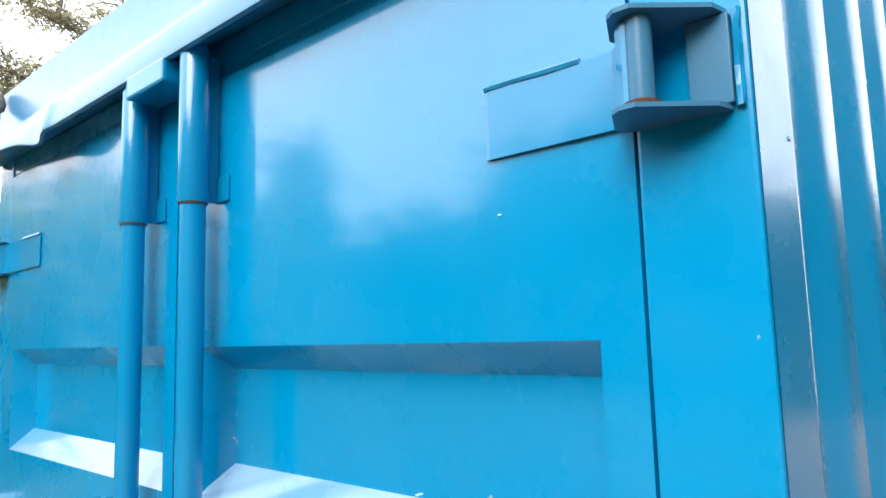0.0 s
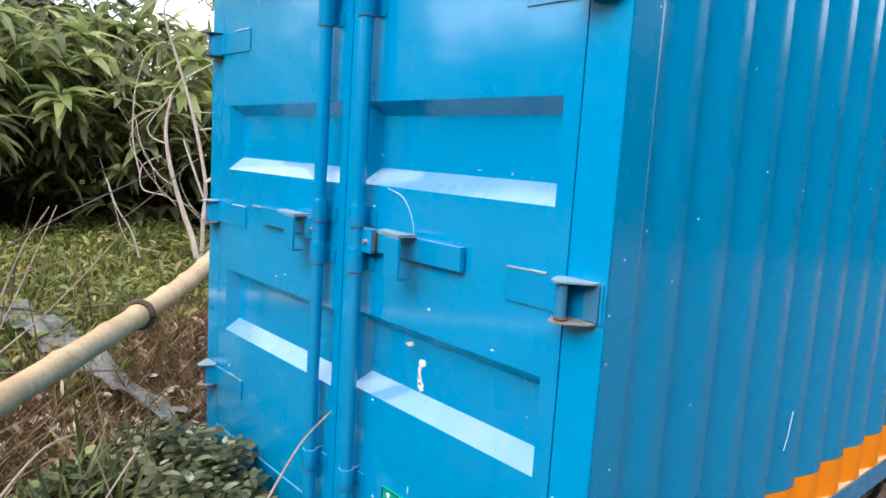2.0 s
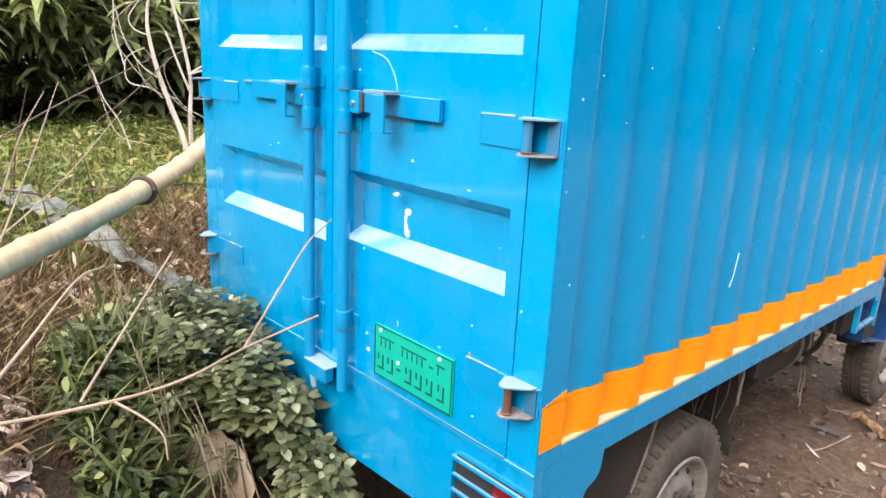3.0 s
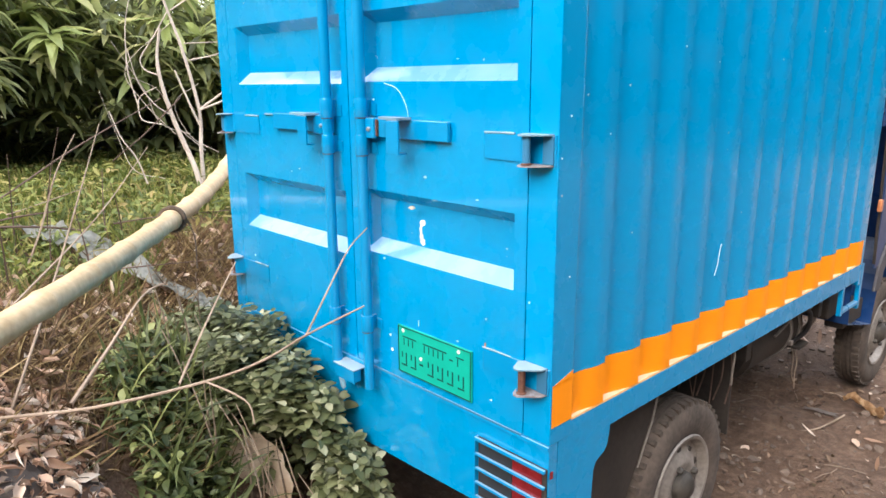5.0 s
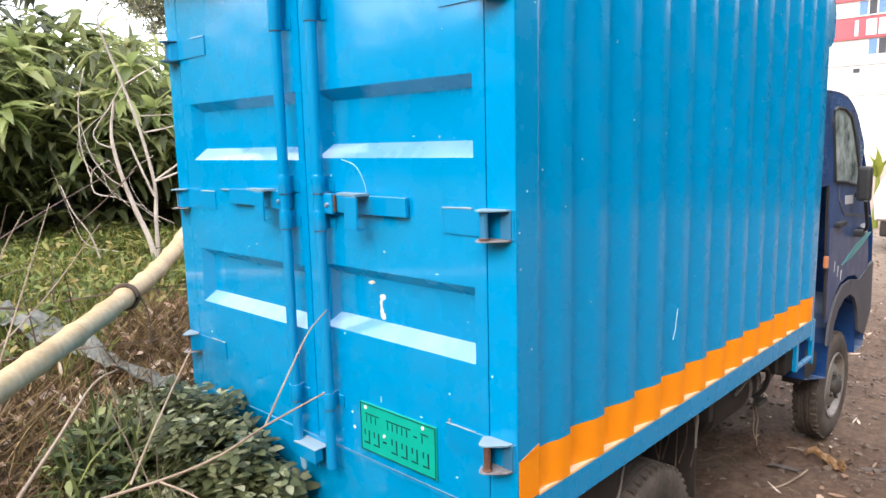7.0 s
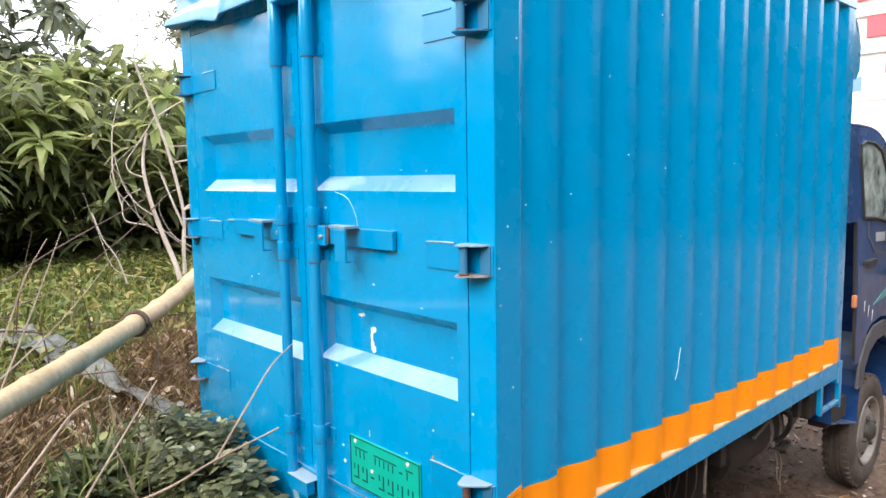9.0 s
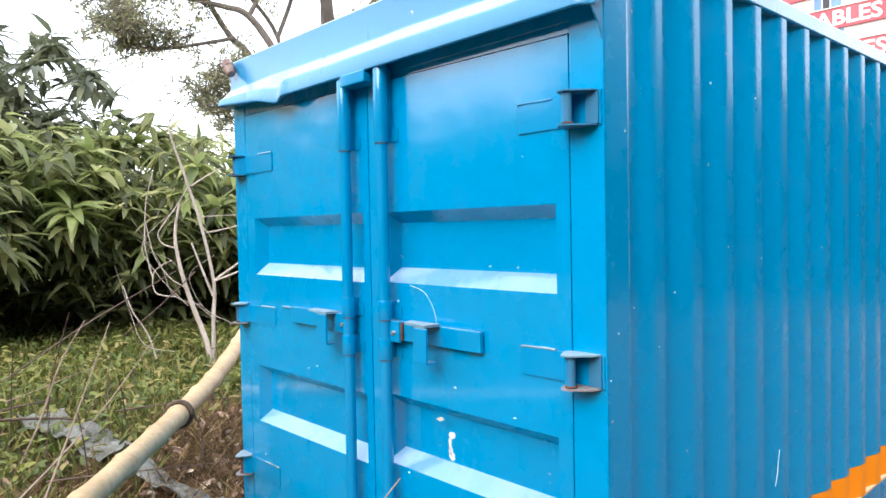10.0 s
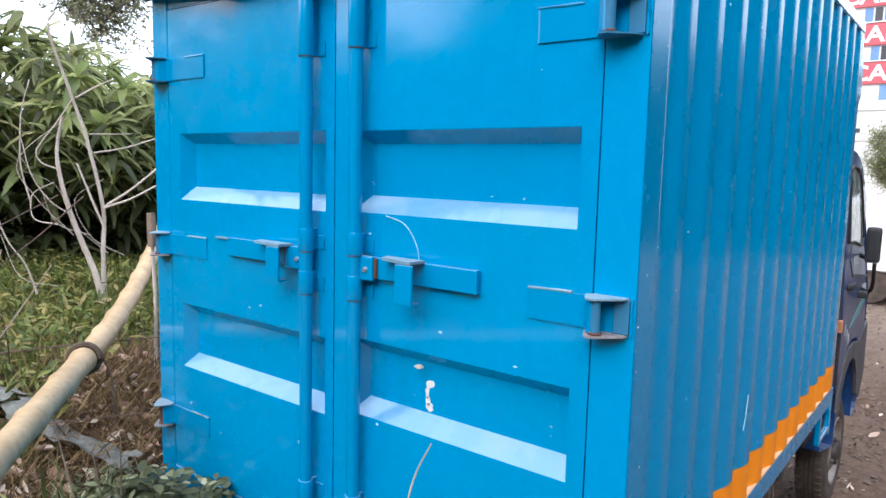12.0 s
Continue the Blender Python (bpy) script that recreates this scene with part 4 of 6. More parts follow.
# cab
def cab():
    root = thing("cab", "dark navy cab, reflections painted on its door window", "cab")
    root.parent = lorry
    del root["category"]
    x1, x0 = -0.03, -W_BOX + 0.03
    # side outline (y, z): rear foot round over the roof to the nose, wheel arch below
    arch = [(2.775 + 0.262 * math.cos(a), 0.42 + 0.370 * math.sin(a)) for a in (math.pi * k / 14 for k in range(15))]
    body = [(2.165, 0.50), (2.165, 1.70), (2.185, 1.765), (2.27, 1.790), (2.56, 1.788), (2.72, 1.765)]
    front = [(2.84, 1.715), (2.935, 1.64), (3.03, 1.54), (3.10, 1.44), (3.19, 1.25), (3.28, 1.06), (3.31, 0.85), (3.30, 0.62), (3.22, 0.45)]
    b = bmesh.new()
    outline = body + front + [(3.20, 0.42)] + arch + [(2.50, 0.42)]
    loops = []
    for x in (x1, x0):
        loop = []
        for yy, zz in outline:
            lean = 0.03 * max(0, zz - 1.05) / 0.7
            xx = x - lean if x > -0.7 else x + lean
            loop.append(b.verts.new((xx, yy, zz)))
        loops.append(loop)
    n = len(outline)
    for k in range(n):
        j = (k + 1) % n
        b.faces.new((loops[0][k], loops[0][j], loops[1][j], loops[1][k]))
    part("cab_shell", b, NAVY, root)

    def on(yy, zz, out=0.0):
        return (x1 - 0.03 * max(0, zz - 1.05) / 0.7 + out, yy, zz)

    def skin(name, pts, material, out, inn, label="", owner=root):
        bb = bmesh.new()
        f = [bb.verts.new(on(yy, zz, out)) for yy, zz in pts]
        r = [bb.verts.new(on(yy, zz, inn)) for yy, zz in pts]
        k = len(pts)
        bb.faces.new(f)
        for i in range(k):
            j = (i + 1) % k
            bb.faces.new((f[i], f[j], r[j], r[i]))
        return part(name, bb, material, owner, label)

    low = [(2.405, 0.72), (2.405, 1.05), (3.13, 1.05), (3.16, 0.95), (3.17, 0.84), (3.05, 0.80), (2.98, 0.84), (2.90, 0.875), (2.76, 0.89), (2.62, 0.875), (2.52, 0.82), (2.45, 0.72)]
    # door skin: lower half flat, upper half leaning with the cab side
    door = skin("cab_door", low, NAVY_DUSTY, 0.010, 0.0, "navy cab door, dusty along its lower half")
    win = [(2.470, 1.385), (2.432, 1.66), (2.445, 1.710), (2.50, 1.726), (2.62, 1.722), (2.73, 1.688), (2.81, 1.59), (2.87, 1.47), (2.905, 1.38), (2.86, 1.345), (2.63, 1.375)]
    skin("door_frame", [(2.405, 1.05), (2.405, 1.40), (2.470, 1.380), (2.63, 1.370), (2.86, 1.335), (2.93, 1.40), (3.08, 1.20), (3.13, 1.05)], NAVY_DUSTY, 0.010, 0.0, owner=door)
    skin("window_pane", win, GLASS_SHEEN, 0.012, 0.002, "door window with painted grey-green reflections", owner=door)
    # window surround: a ring between the pane and the cab's outline
    cy, cz = 2.66, 1.53
    rim = [(2.170, 1.372), (2.17, 1.70), (2.19, 1.765), (2.28, 1.790), (2.56, 1.788), (2.72, 1.765), (2.84, 1.715), (2.935, 1.64), (3.03, 1.54), (2.96, 1.40), (2.90, 1.335), (2.63, 1.368)]

    def reach(poly, a):
        best = 9.0
        dy, dz = math.cos(a), math.sin(a)
        for (y0, z0), (y1, z1) in zip(poly, poly[1:] + poly[:1]):
            ey, ez = y1 - y0, z1 - z0
            det = ez * dy - ey * dz
            if abs(det) < 1e-9:
                continue
            t = (ez * (y0 - cy) - ey * (z0 - cz)) / det
            u = (dz * (y0 - cy) - dy * (z0 - cz)) / det
            if t > 0 and -1e-6 <= u <= 1 + 1e-6:
                best = min(best, t)
        return best

    rb = bmesh.new()
    rings = [[], [], []]
    for k in range(72):
        a = 2 * math.pi * k / 72
        r_in, r_out = reach(win, a) - 0.002, reach(rim, a)
        for ring, r, out in ((rings[0], r_in, -0.02), (rings[1], r_in, 0.011), (rings[2], max(r_out, r_in + 0.004), 0.008)):
            ring.append(rb.verts.new(on(cy + r * math.cos(a), cz + r * math.sin(a), out)))
    for r0, r1 in zip(rings, rings[1:]):
        for k in range(72):
            rb.faces.new((r0[k], r0[(k + 1) % 72], r1[(k + 1) % 72], r1[k]))
    part("window_surround", rb, NAVY, root)
    edge = [on(yy, zz, 0.014) for yy, zz in win + win[:1]]
    part("window_seal", tube(edge, 0.0075, 6), BLACK_PLASTIC, door, "black rubber window seal")
    skin("pillar_trim", [(2.73, 1.690), (2.81, 1.592), (2.87, 1.472), (2.905, 1.382), (2.955, 1.388), (2.915, 1.485), (2.855, 1.612), (2.765, 1.718)], BLACK_PLASTIC, 0.0135, 0.0, "black trim along the front pillar", owner=door)
    # bead added along the roof edge only to catch a sky highlight
    part("roof_highlight_bead", tube(spline([on(2.19, 1.770), on(2.28, 1.794), on(2.56, 1.792), on(2.72, 1.769), on(2.84, 1.719), on(2.935, 1.644)], 4), 0.008, 8), NAVY, root, smooth=True)
    skin("seam", [(2.398, 0.74), (2.398, 1.72), (2.406, 1.72), (2.406, 0.74)], BLACK, 0.0118, 0.0, owner=door)
    skin("sill", [(2.515, 0.60), (2.54, 0.68), (2.60, 0.745), (2.70, 0.785), (2.80, 0.79), (2.80, 0.865), (2.66, 0.86), (2.55, 0.81), (2.47, 0.72), (2.44, 0.60)], DUSTY, 0.016, 0.004, "dusty wheel arch flare", owner=root)
    skin("front_flare", [(2.81, 0.79), (2.90, 0.755), (2.98, 0.67), (3.03, 0.55), (3.16, 0.50), (3.28, 0.62), (3.26, 0.90), (2.97, 0.84), (2.81, 0.865)], DUSTY, 0.016, 0.002, "dusty front wing", owner=root)
    part("door_handle", solid((-0.03, 0.0, 2.48, 2.61, 1.165, 1.19), bevel=0.008), BLACK_PLASTIC, door, "black door handle")
    skin("groove", [(2.545, 1.29), (2.555, 1.36), (2.565, 1.36), (2.56, 1.295), (2.64, 1.225), (2.92, 1.19), (3.17, 1.165), (3.17, 1.153), (2.92, 1.178), (2.635, 1.212)], DUSTY, 0.013, 0.005, owner=door)
    skin("sticker", [(2.66, 1.262), (2.66, 1.305), (2.80, 1.300), (2.80, 1.257)], GREY_MARK, 0.0125, 0.004, "faded grey sticker", owner=door)
    skin("sticker", [(2.63, 0.965), (2.86, 1.035), (3.10, 1.075), (3.20, 1.07), (3.00, 1.02), (2.80, 0.98)], TEAL, 0.0125, 0.004, "teal swoosh sticker", owner=door)
    skin("sticker", [(2.96, 1.085), (2.96, 1.135), (3.10, 1.13), (3.10, 1.08)], GREY_MARK, 0.0125, 0.004, owner=door)
    for k in range(3):
        skin("scuff", [(2.50 + 0.06 * k, 0.95 - 0.03 * k), (2.503 + 0.06 * k, 1.0 - 0.03 * k), (2.513 + 0.06 * k, 1.0 - 0.03 * k)], GREY_MARK, 0.0125, 0.004, owner=door)
    part("side_marker", solid((-0.03, -0.012, 2.350, 2.378, 0.99, 1.045), bevel=0.006), AMBER, root, "amber side marker lamp")
    part("lower_skirt", solid((-0.14, -0.06, 2.20, 2.46, 0.46, 0.56), bevel=0.01), BLACK, root)
    part("mirror", solid((0.004, 0.066, 2.70, 2.755, 1.275, 1.445), bevel=0.026), BLACK_PLASTIC, root, "black wing mirror")
    part("mirror_arm", tube(spline([(-0.04, 2.86, 1.30), (0.0, 2.82, 1.29), (0.03, 2.71, 1.32)]), 0.011, 8), BLACK_PLASTIC, root)
    part("mirror_arm", tube(spline([(-0.03, 2.93, 1.12), (0.03, 2.85, 1.13), (0.05, 2.70, 1.28)]), 0.009, 8), BLACK_PLASTIC, root)
    part("mirror_bracket", solid((-0.03, 0.022, 2.82, 2.87, 1.085, 1.12), bevel=0.01), BLACK_PLASTIC, root)
    return root


# pale patches in the colour stand in for reflections and the view through
GLASS_SHEEN = plain("window_with_sheen", (0.03, 0.045, 0.04), (0.50, 0.56, 0.53), 0.05, 0.0, 7.0, 14, 0.01)
cab()


def roof_lamp(x, z, tilt, label, tone_a, tone_b):
    """A capsule clearance lamp at the roof's edge, half amber, half cream."""
    ob = thing("clearance_lamp", label, "lamp", at=(x, -0.030, z))
    ob.rotation_euler = (0, radians(tilt), 0)
    part("lens", lathe([(0.0, -0.052), (0.016, -0.047), (0.024, -0.030), (0.026, -0.002), (0.022, 0.0)], "x", 20), tone_a, ob, "faded lens", smooth=True)
    part("lens", lathe([(0.022, 0.0), (0.026, 0.002), (0.025, 0.030), (0.018, 0.045), (0.0, 0.050)], "x", 20), tone_b, ob, "faded lens", smooth=True)
    part("base", solid((-0.030, 0.030, 0.012, 0.028, -0.014, 0.014), bevel=0.004), BLACK_PLASTIC, ob)
    ob.scale = (0.88, 0.88, 0.88)
    return ob


roof_lamp(-0.045, 2.224, -42, "faded amber and cream clearance lamp on the roof edge", CREAM, LAMP_AMBER)
roof_lamp(-1.478, 2.262, 50, "broken brown clearance lamp on the roof edge", LAMP_BROWN, LAMP_PINK).scale = (0.72, 0.72, 0.72)

# ---- far building with sign bands, wall, van ----
FY = 61.0


def lettering(text, x0, x1, z0, high):
    """Raised capitals of the built-in font, fitted between two edges, standing on the facade's band."""
    curve = bpy.data.curves.new("lettering", "FONT")
    curve.body, curve.extrude, curve.offset, curve.resolution_u = text, 0.02, 0.02, 3
    temp = bpy.data.objects.new("lettering", curve)
    b = bmesh.new()
    me = bpy.data.meshes.new_from_object(temp)
    b.from_mesh(me)
    bpy.data.objects.remove(temp)
    bpy.data.meshes.remove(me)
    lo = [min(v.co[k] for v in b.verts) for k in range(3)]
    hi = [max(v.co[k] for v in b.verts) for k in range(3)]
    for v in b.verts:
        u, w, d = ((v.co[k] - lo[k]) / (hi[k] - lo[k]) for k in range(3))
        v.co = (x0 + u * (x1 - x0), FY - 0.225 - 0.045 * d, z0 + w * high)
    return b


def building():
    root = thing("office_building", "tall white building with red lettered bands and blue windows", "building")
    part("wall", solid((-28.0, -1.0, FY, FY + 12.0, 0.0, 34.0), bevel=0.05), FACADE, root)
    step_z, first = 2.86, 9.6
    for k in range(8):
        z = first + step_z * k
        x_start = -15.6 if k < 1 else (-17.0 if k < 2 else -27.4)
        band = part("sign_band", solid((x_start, -1.2, FY - 0.22, FY - 0.02, z - 0.80, z + 0.80), bevel=0.03), SIGN_RED, root, "red band with white raised marks and letters")
        part("ledge", solid((-27.6, -1.1, FY - 0.30, FY - 0.02, z + 0.83, z + 0.93), bevel=0.02), FACADE, root)
        # a stroke, a group of four plain marks, then the word, over and over
        bar = -15.75 + (0.0, 0.35, 0.55, 0.85, 1.45, 1.85)[max(0, 5 - k)] - 12.05
        while bar < -2.0:
            marks = [(bar - 0.12, bar + 0.12)] + [(bar + 0.65 + 0.84 * m, bar + 1.33 + 0.84 * m) for m in range(4)]
            for a, c in marks:
                if a > x_start + 0.3 and c < -1.5:
                    part("white_mark", solid((a, c, FY - 0.27, FY - 0.225, z - 0.58, z + 0.58), bevel=0.12 if c - a > 0.5 else 0.02), SIGN_WHITE, band)
            if bar + 5.05 > x_start + 0.3 and bar + 11.2 < -1.3:
                word = part("lettering", lettering("CABLES", bar + 5.05, bar + 11.15, z - 0.60, 1.22), SIGN_WHITE, band, "white raised letters")
            bar += 12.05
        zz = z - 1.43
        x = bar - 12.05 * 3 + 0.1
        while x < -2.6:
            for kind, w in ((WINDOW_BLUE, 0.55), (WINDOW_DARK, 0.50), (WINDOW_BLUE, 0.75)):
                if x > -27.4 and x + w < -1.6:
                    part("window", solid((x, x + w, FY - 0.03, FY - 0.012, zz - 0.56, zz + 0.56), bevel=0.01), kind, root)
                x += w + 0.12
            for m in range(2):
                if x + 1.2 + 1.5 * m > -25 and x + 2.0 + 1.5 * m < -1.6:
                    part("bracket", solid((x + 0.9 + 1.5 * m, x + 1.5 + 1.5 * m, FY - 0.06, FY - 0.012, zz + 0.10, zz + 0.17), bevel=0.01), CONCRETE, root)
            x += 4.05
    for x, z in ((-14.0, 6.3), (-9.2, 5.3), (-8.3, 5.2)):
        part("vent", solid((x, x + 0.45, FY - 0.12, FY - 0.01, z, z + 0.3), bevel=0.03), WINDOW_DARK, root)
    for z, h in ((4.55, 0.2), (6.85, 0.06), (3.1, 0.08)):
        part("canopy_line", solid((-26, -1.1, FY - 0.12, FY - 0.01, z, z + h), bevel=0.02), CONCRETE, root)
    part("canopy_line", solid((-26, -1.1, FY - 0.9, FY - 0.01, 1.05, 1.6), bevel=0.05), CONCRETE, root)


building()
tagged(part("wall_north", solid((-16.0, 14.0, 40.0, 40.25, -0.2, 1.25), bevel=0.02), CONCRETE), "low grey rendered boundary wall", "wall", kind="structure")


def treeline(name, spots_of, tops, lump, label, n=70, body=None, leaf=None):
    """A distant row of trees that closes the yard: a lumpy body with leaves over it. tops: (share of the way, height)."""
    m = 12
    b = bmesh.new()
    rows, spots = [], []
    way = 0.0
    for i in range(n + 1):
        t = i / n
        (x, y), (xa, ya), (xb, yb) = spots_of(t), spots_of(t - 0.5 / n), spots_of(t + 0.5 / n)
        ln = math.hypot(xb - xa, yb - ya)
        way += ln
        nx, ny = -(yb - ya) / ln, (xb - xa) / ln
        top = float(np.interp(t, [k for k, _ in tops], [h for _, h in tops]))
        top += lump * noise.noise(Vector((way * 0.35, 1.7, x))) + 0.35 * lump * noise.noise(Vector((way * 1.3, 4.1, y)))
        row = []
        for j in range(m + 1):
            z = -0.3 + (top + 0.3) * j / m
            off = 0.5 * noise.noise(Vector((way * 0.8, z * 0.9, 2.0))) - 0.9 * (j / m) ** 3
            p = Vector((x + nx * off, y + ny * off, z))
            row.append(b.verts.new(p))
            spots.append(tuple(p))
        rows.append(row)
    for r0, r1 in zip(rows, rows[1:]):
        for k in range(m):
            b.faces.new((r0[k], r1[k], r1[k + 1], r0[k + 1]))
    root = thing(name, label, "treeline", kind="structure")
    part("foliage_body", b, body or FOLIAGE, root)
    C = np.repeat(np.array(spots), 7, axis=0)
    C = C + rng.normal(scale=0.28, size=C.shape)
    k = len(C)
    ob = new("foliage", leaf_mesh("foliage", C, unit(k), unit(k), rng.uniform(0.25, 0.5, k), rng.uniform(0.12, 0.2, k), leaf or DARK_LEAF))
    ob.parent = root


def round_yard(t):
    """An arc behind the camera, from the south-east over the south to the west."""
    a = radians(-35 + 130 * t)
    return (-0.5 - 13.0 * math.sin(a), -13.0 * math.cos(a))


# skyline of the arc: bearing from south over west, in degrees, and its rise in degrees
SKYLINE = [(-35, 15), (0, 17), (22, 17), (35, 13), (38, 8), (50, 7.5), (52, 16), (56, 15), (58, 5.5), (64, 6), (67, 8), (69, 12), (72, 12), (74, 8), (95, 9)]
treeline("backdrop_south", round_yard, [((a + 35) / 130, 1.85 + 13.0 * math.tan(radians(e))) for a, e in SKYLINE], 0.5, "row of dark trees closing the yard", 150)


def east_yard(t):
    """An arc beside the lorry, from the north over the east to the south-east."""
    a = radians(4 + 146 * t)
    return (15.0 * math.sin(a), 0.5 + 15.0 * math.cos(a))


# unseen trees; past 33 degrees they are raised to keep light off the side
EAST_SKYLINE = [(4, 4.6), (8.5, 5.2), (10, 8.3), (16, 8.7), (21, 9), (26, 9.3), (30, 12), (33, 16), (42, 28), (60, 34), (90, 36), (120, 32), (150, 17)]
treeline("backdrop_east", east_yard, [((a - 4) / 146, 1.95 + 15.0 * math.tan(radians(e))) for a, e in EAST_SKYLINE], 0.3, "unseen row of haze-tinted trees, raised in the east to shade the lorry", 160, HAZY_FOLIAGE, HAZY_LEAF)


def van():
    root = thing("white_van", "white rounded van standing on the earth yard", "van", at=(-0.10, 9.6, 0.0))
    x0, x1 = -1.25, 1.1
    b = bmesh.new()
    prof = [(x0, 0.42), (x0 - 0.03, 0.75), (x0 + 0.06, 1.00), (x0 + 0.30, 1.25), (x0 + 0.62, 1.46), (x0 + 1.0, 1.60), (x0 + 1.6, 1.66), (x1 - 0.3, 1.66), (x1, 1.45), (x1 + 0.03, 0.8), (x1, 0.42)]
    loops = []
    for y, inset in ((-0.02, 0.10), (0.04, 0.03), (0.18, 0.0), (1.32, 0.0), (1.46, 0.03), (1.52, 0.10)):
        cx, cz = (x0 + x1) / 2, 0.9
        loops.append([b.verts.new((cx + (px - cx) * (1 - inset * 0.5), y, cz + (pz - cz) * (1 - inset))) for px, pz in prof])
    for l0, l1 in zip(loops, loops[1:]):
        for k in range(len(prof)):
            j = (k + 1) % len(prof)
            b.faces.new((l0[k], l0[j], l1[j], l1[k]))
    b.faces.new(loops[0])
    b.faces.new(loops[-1])
    part("body", b, VAN_WHITE, root, smooth=True)
    part("underbody", solid((x0 + 0.08, x1 - 0.08, 0.04, 1.46, 0.22, 0.44), bevel=0.03), BLACK, root)
    for x in (x0 + 0.62, x1 - 0.7):
        for y in (0.02, 1.33):
            part("wheel", lathe([(0.0, y), (0.18, y), (0.27, y + 0.01), (0.29, y + 0.04), (0.29, y + 0.13), (0.27, y + 0.16), (0.0, y + 0.16)], "y", 28, at=(x, 0, 0.29)), RUBBER, root, smooth=True)


van()


# ---- plants ----
def clump_leaves(centres, count, length, width, up=0.35, spread=0.05):
    """Whorls of long leaves round each centre."""
    C = np.repeat(np.asarray(centres), count, axis=0)
    n = len(C)
    d = unit(n)
    d[:, 2] = np.abs(d[:, 2]) * 0.75 - 0.35 + up * rng.random(n)
    N = np.tile([0, 0, 1.0], (n, 1)) + 0.35 * unit(n)
    return C + d * spread * rng.random((n, 1)), d, N, length * rng.uniform(0.6, 1.15, n), width * rng.uniform(0.75, 1.2, n)


def shell_points(n, centre, radii, lower=-0.55):
    p = unit(n * 2)
    p = p[p[:, 2] > lower][:n]
    r = rng.uniform(0.55, 1.02, (len(p), 1)) ** 0.6
    return np.asarray(centre) + p * r * np.asarray(radii)


def mango(x, y, top, size, n, label, leaf, young):
    z0 = height(x, y)
    root = thing("mango_tree", label, "tree", group="mango trees on the bank", at=(x, y, z0))
    fork = top * 0.3
    trunk = merged(tube(spline([(0, 0, -0.1), (0.03, 0.02, fork * 0.6), (0.0, 0.05, fork * 1.4)]), [0.09] * 7 + [0.07] * 6, 10, 0.05),
                   *[tube(spline([(0.0, 0.03, fork), (size * 0.3 * math.cos(a), size * 0.3 * math.sin(a), fork + 0.3), (size * 0.62 * math.cos(a), size * 0.62 * math.sin(a), top * 0.7)]), [0.05] * 6 + [0.025] * 7, 7) for a in (0.3, 1.6, 2.9, 4.2, 5.4)])
    part("trunk", trunk, BARK, root, "grey-brown trunk and limbs", smooth=True)
    C = []
    lumps = [(0, 0, top * 0.62, size, size, top * 0.42)] + [(size * 0.7 * math.cos(a), size * 0.7 * math.sin(a), top * (0.40 + 0.30 * random.random()), size * 0.55, size * 0.55, top * 0.28) for a in (0.2, 1.1, 2.0, 2.9, 3.8, 4.7, 5.6)]
    for cx, cy, cz, rx, ry, rz in lumps:
        C.append(shell_points(n // len(lumps), (cx, cy, cz), (rx, ry, rz), -0.9))
    C = np.concatenate(C)
    low = shell_points(n // 3, (0, 0, top * 0.30), (size * 1.05, size * 1.05, top * 0.34), -1.0)
    C = np.concatenate([C, low])
    C = C[C[:, 2] > -0.02]
    # young shoots that stand out of the crown
    shoots = []
    for _ in range(10):
        a, r = random.uniform(0, 6.28), size * 0.85 * random.random() ** 0.5
        p = Vector((r * math.cos(a), r * math.sin(a), top * (1.0 - 0.25 * (r / size) ** 2)))
        d = Vector((random.uniform(-0.35, 0.35), random.uniform(-0.35, 0.35), 1.0)) * random.uniform(0.05, 0.3)
        shoots += [tuple(p + d * k) for k in (0.3, 0.65, 1.0)]
    C = np.concatenate([C, np.array(shoots)])
    crown = new("crown", leaf_mesh("crown", *clump_leaves(C, 7, 0.205, 0.058, 0.05), leaf, droop=0.7))
    crown.parent = root
    tagged(crown, "dense crown of long green leaves")
    # whorls on the outside of the crown; their lit look comes from a paler colour
    P = shell_points(max(10, n // 9), (0, 0, top * 0.6), (size * 1.12, size * 1.12, top * 0.5), -0.6)
    P = P[P[:, 2] > 0.1]
    outer_whorls = new("outer_leaves", leaf_mesh("outer_leaves", *clump_leaves(P, 13, 0.23, 0.066, 0.35, 0.03), young, droop=0.75))
    outer_whorls.parent = root
    tagged(outer_whorls, "outer whorls of leaves, light or shade painted into their tone")
    return root


for x, y, top, size, n in ((-5.0, -0.8, 1.55, 1.0, 460), (-5.2, 0.75, 1.5, 1.05, 540), (-5.0, 2.1, 1.35, 1.0, 420), (-7.6, 2.3, 1.8, 1.5, 420), (-5.6, -2.4, 2.1, 1.1, 400), (-8.8, 4.6, 1.7, 1.7, 420)):
    mango(x, y, top, size, n, "low mango tree with dense long dark green leaves", MANGO_LEAF, MANGO_LIT)
mango(-6.4, 0.38, 2.36, 0.85, 300, "taller mango tree with drooping leaves, shade painted into their tone", MANGO_SHADE, MANGO_SHADE)


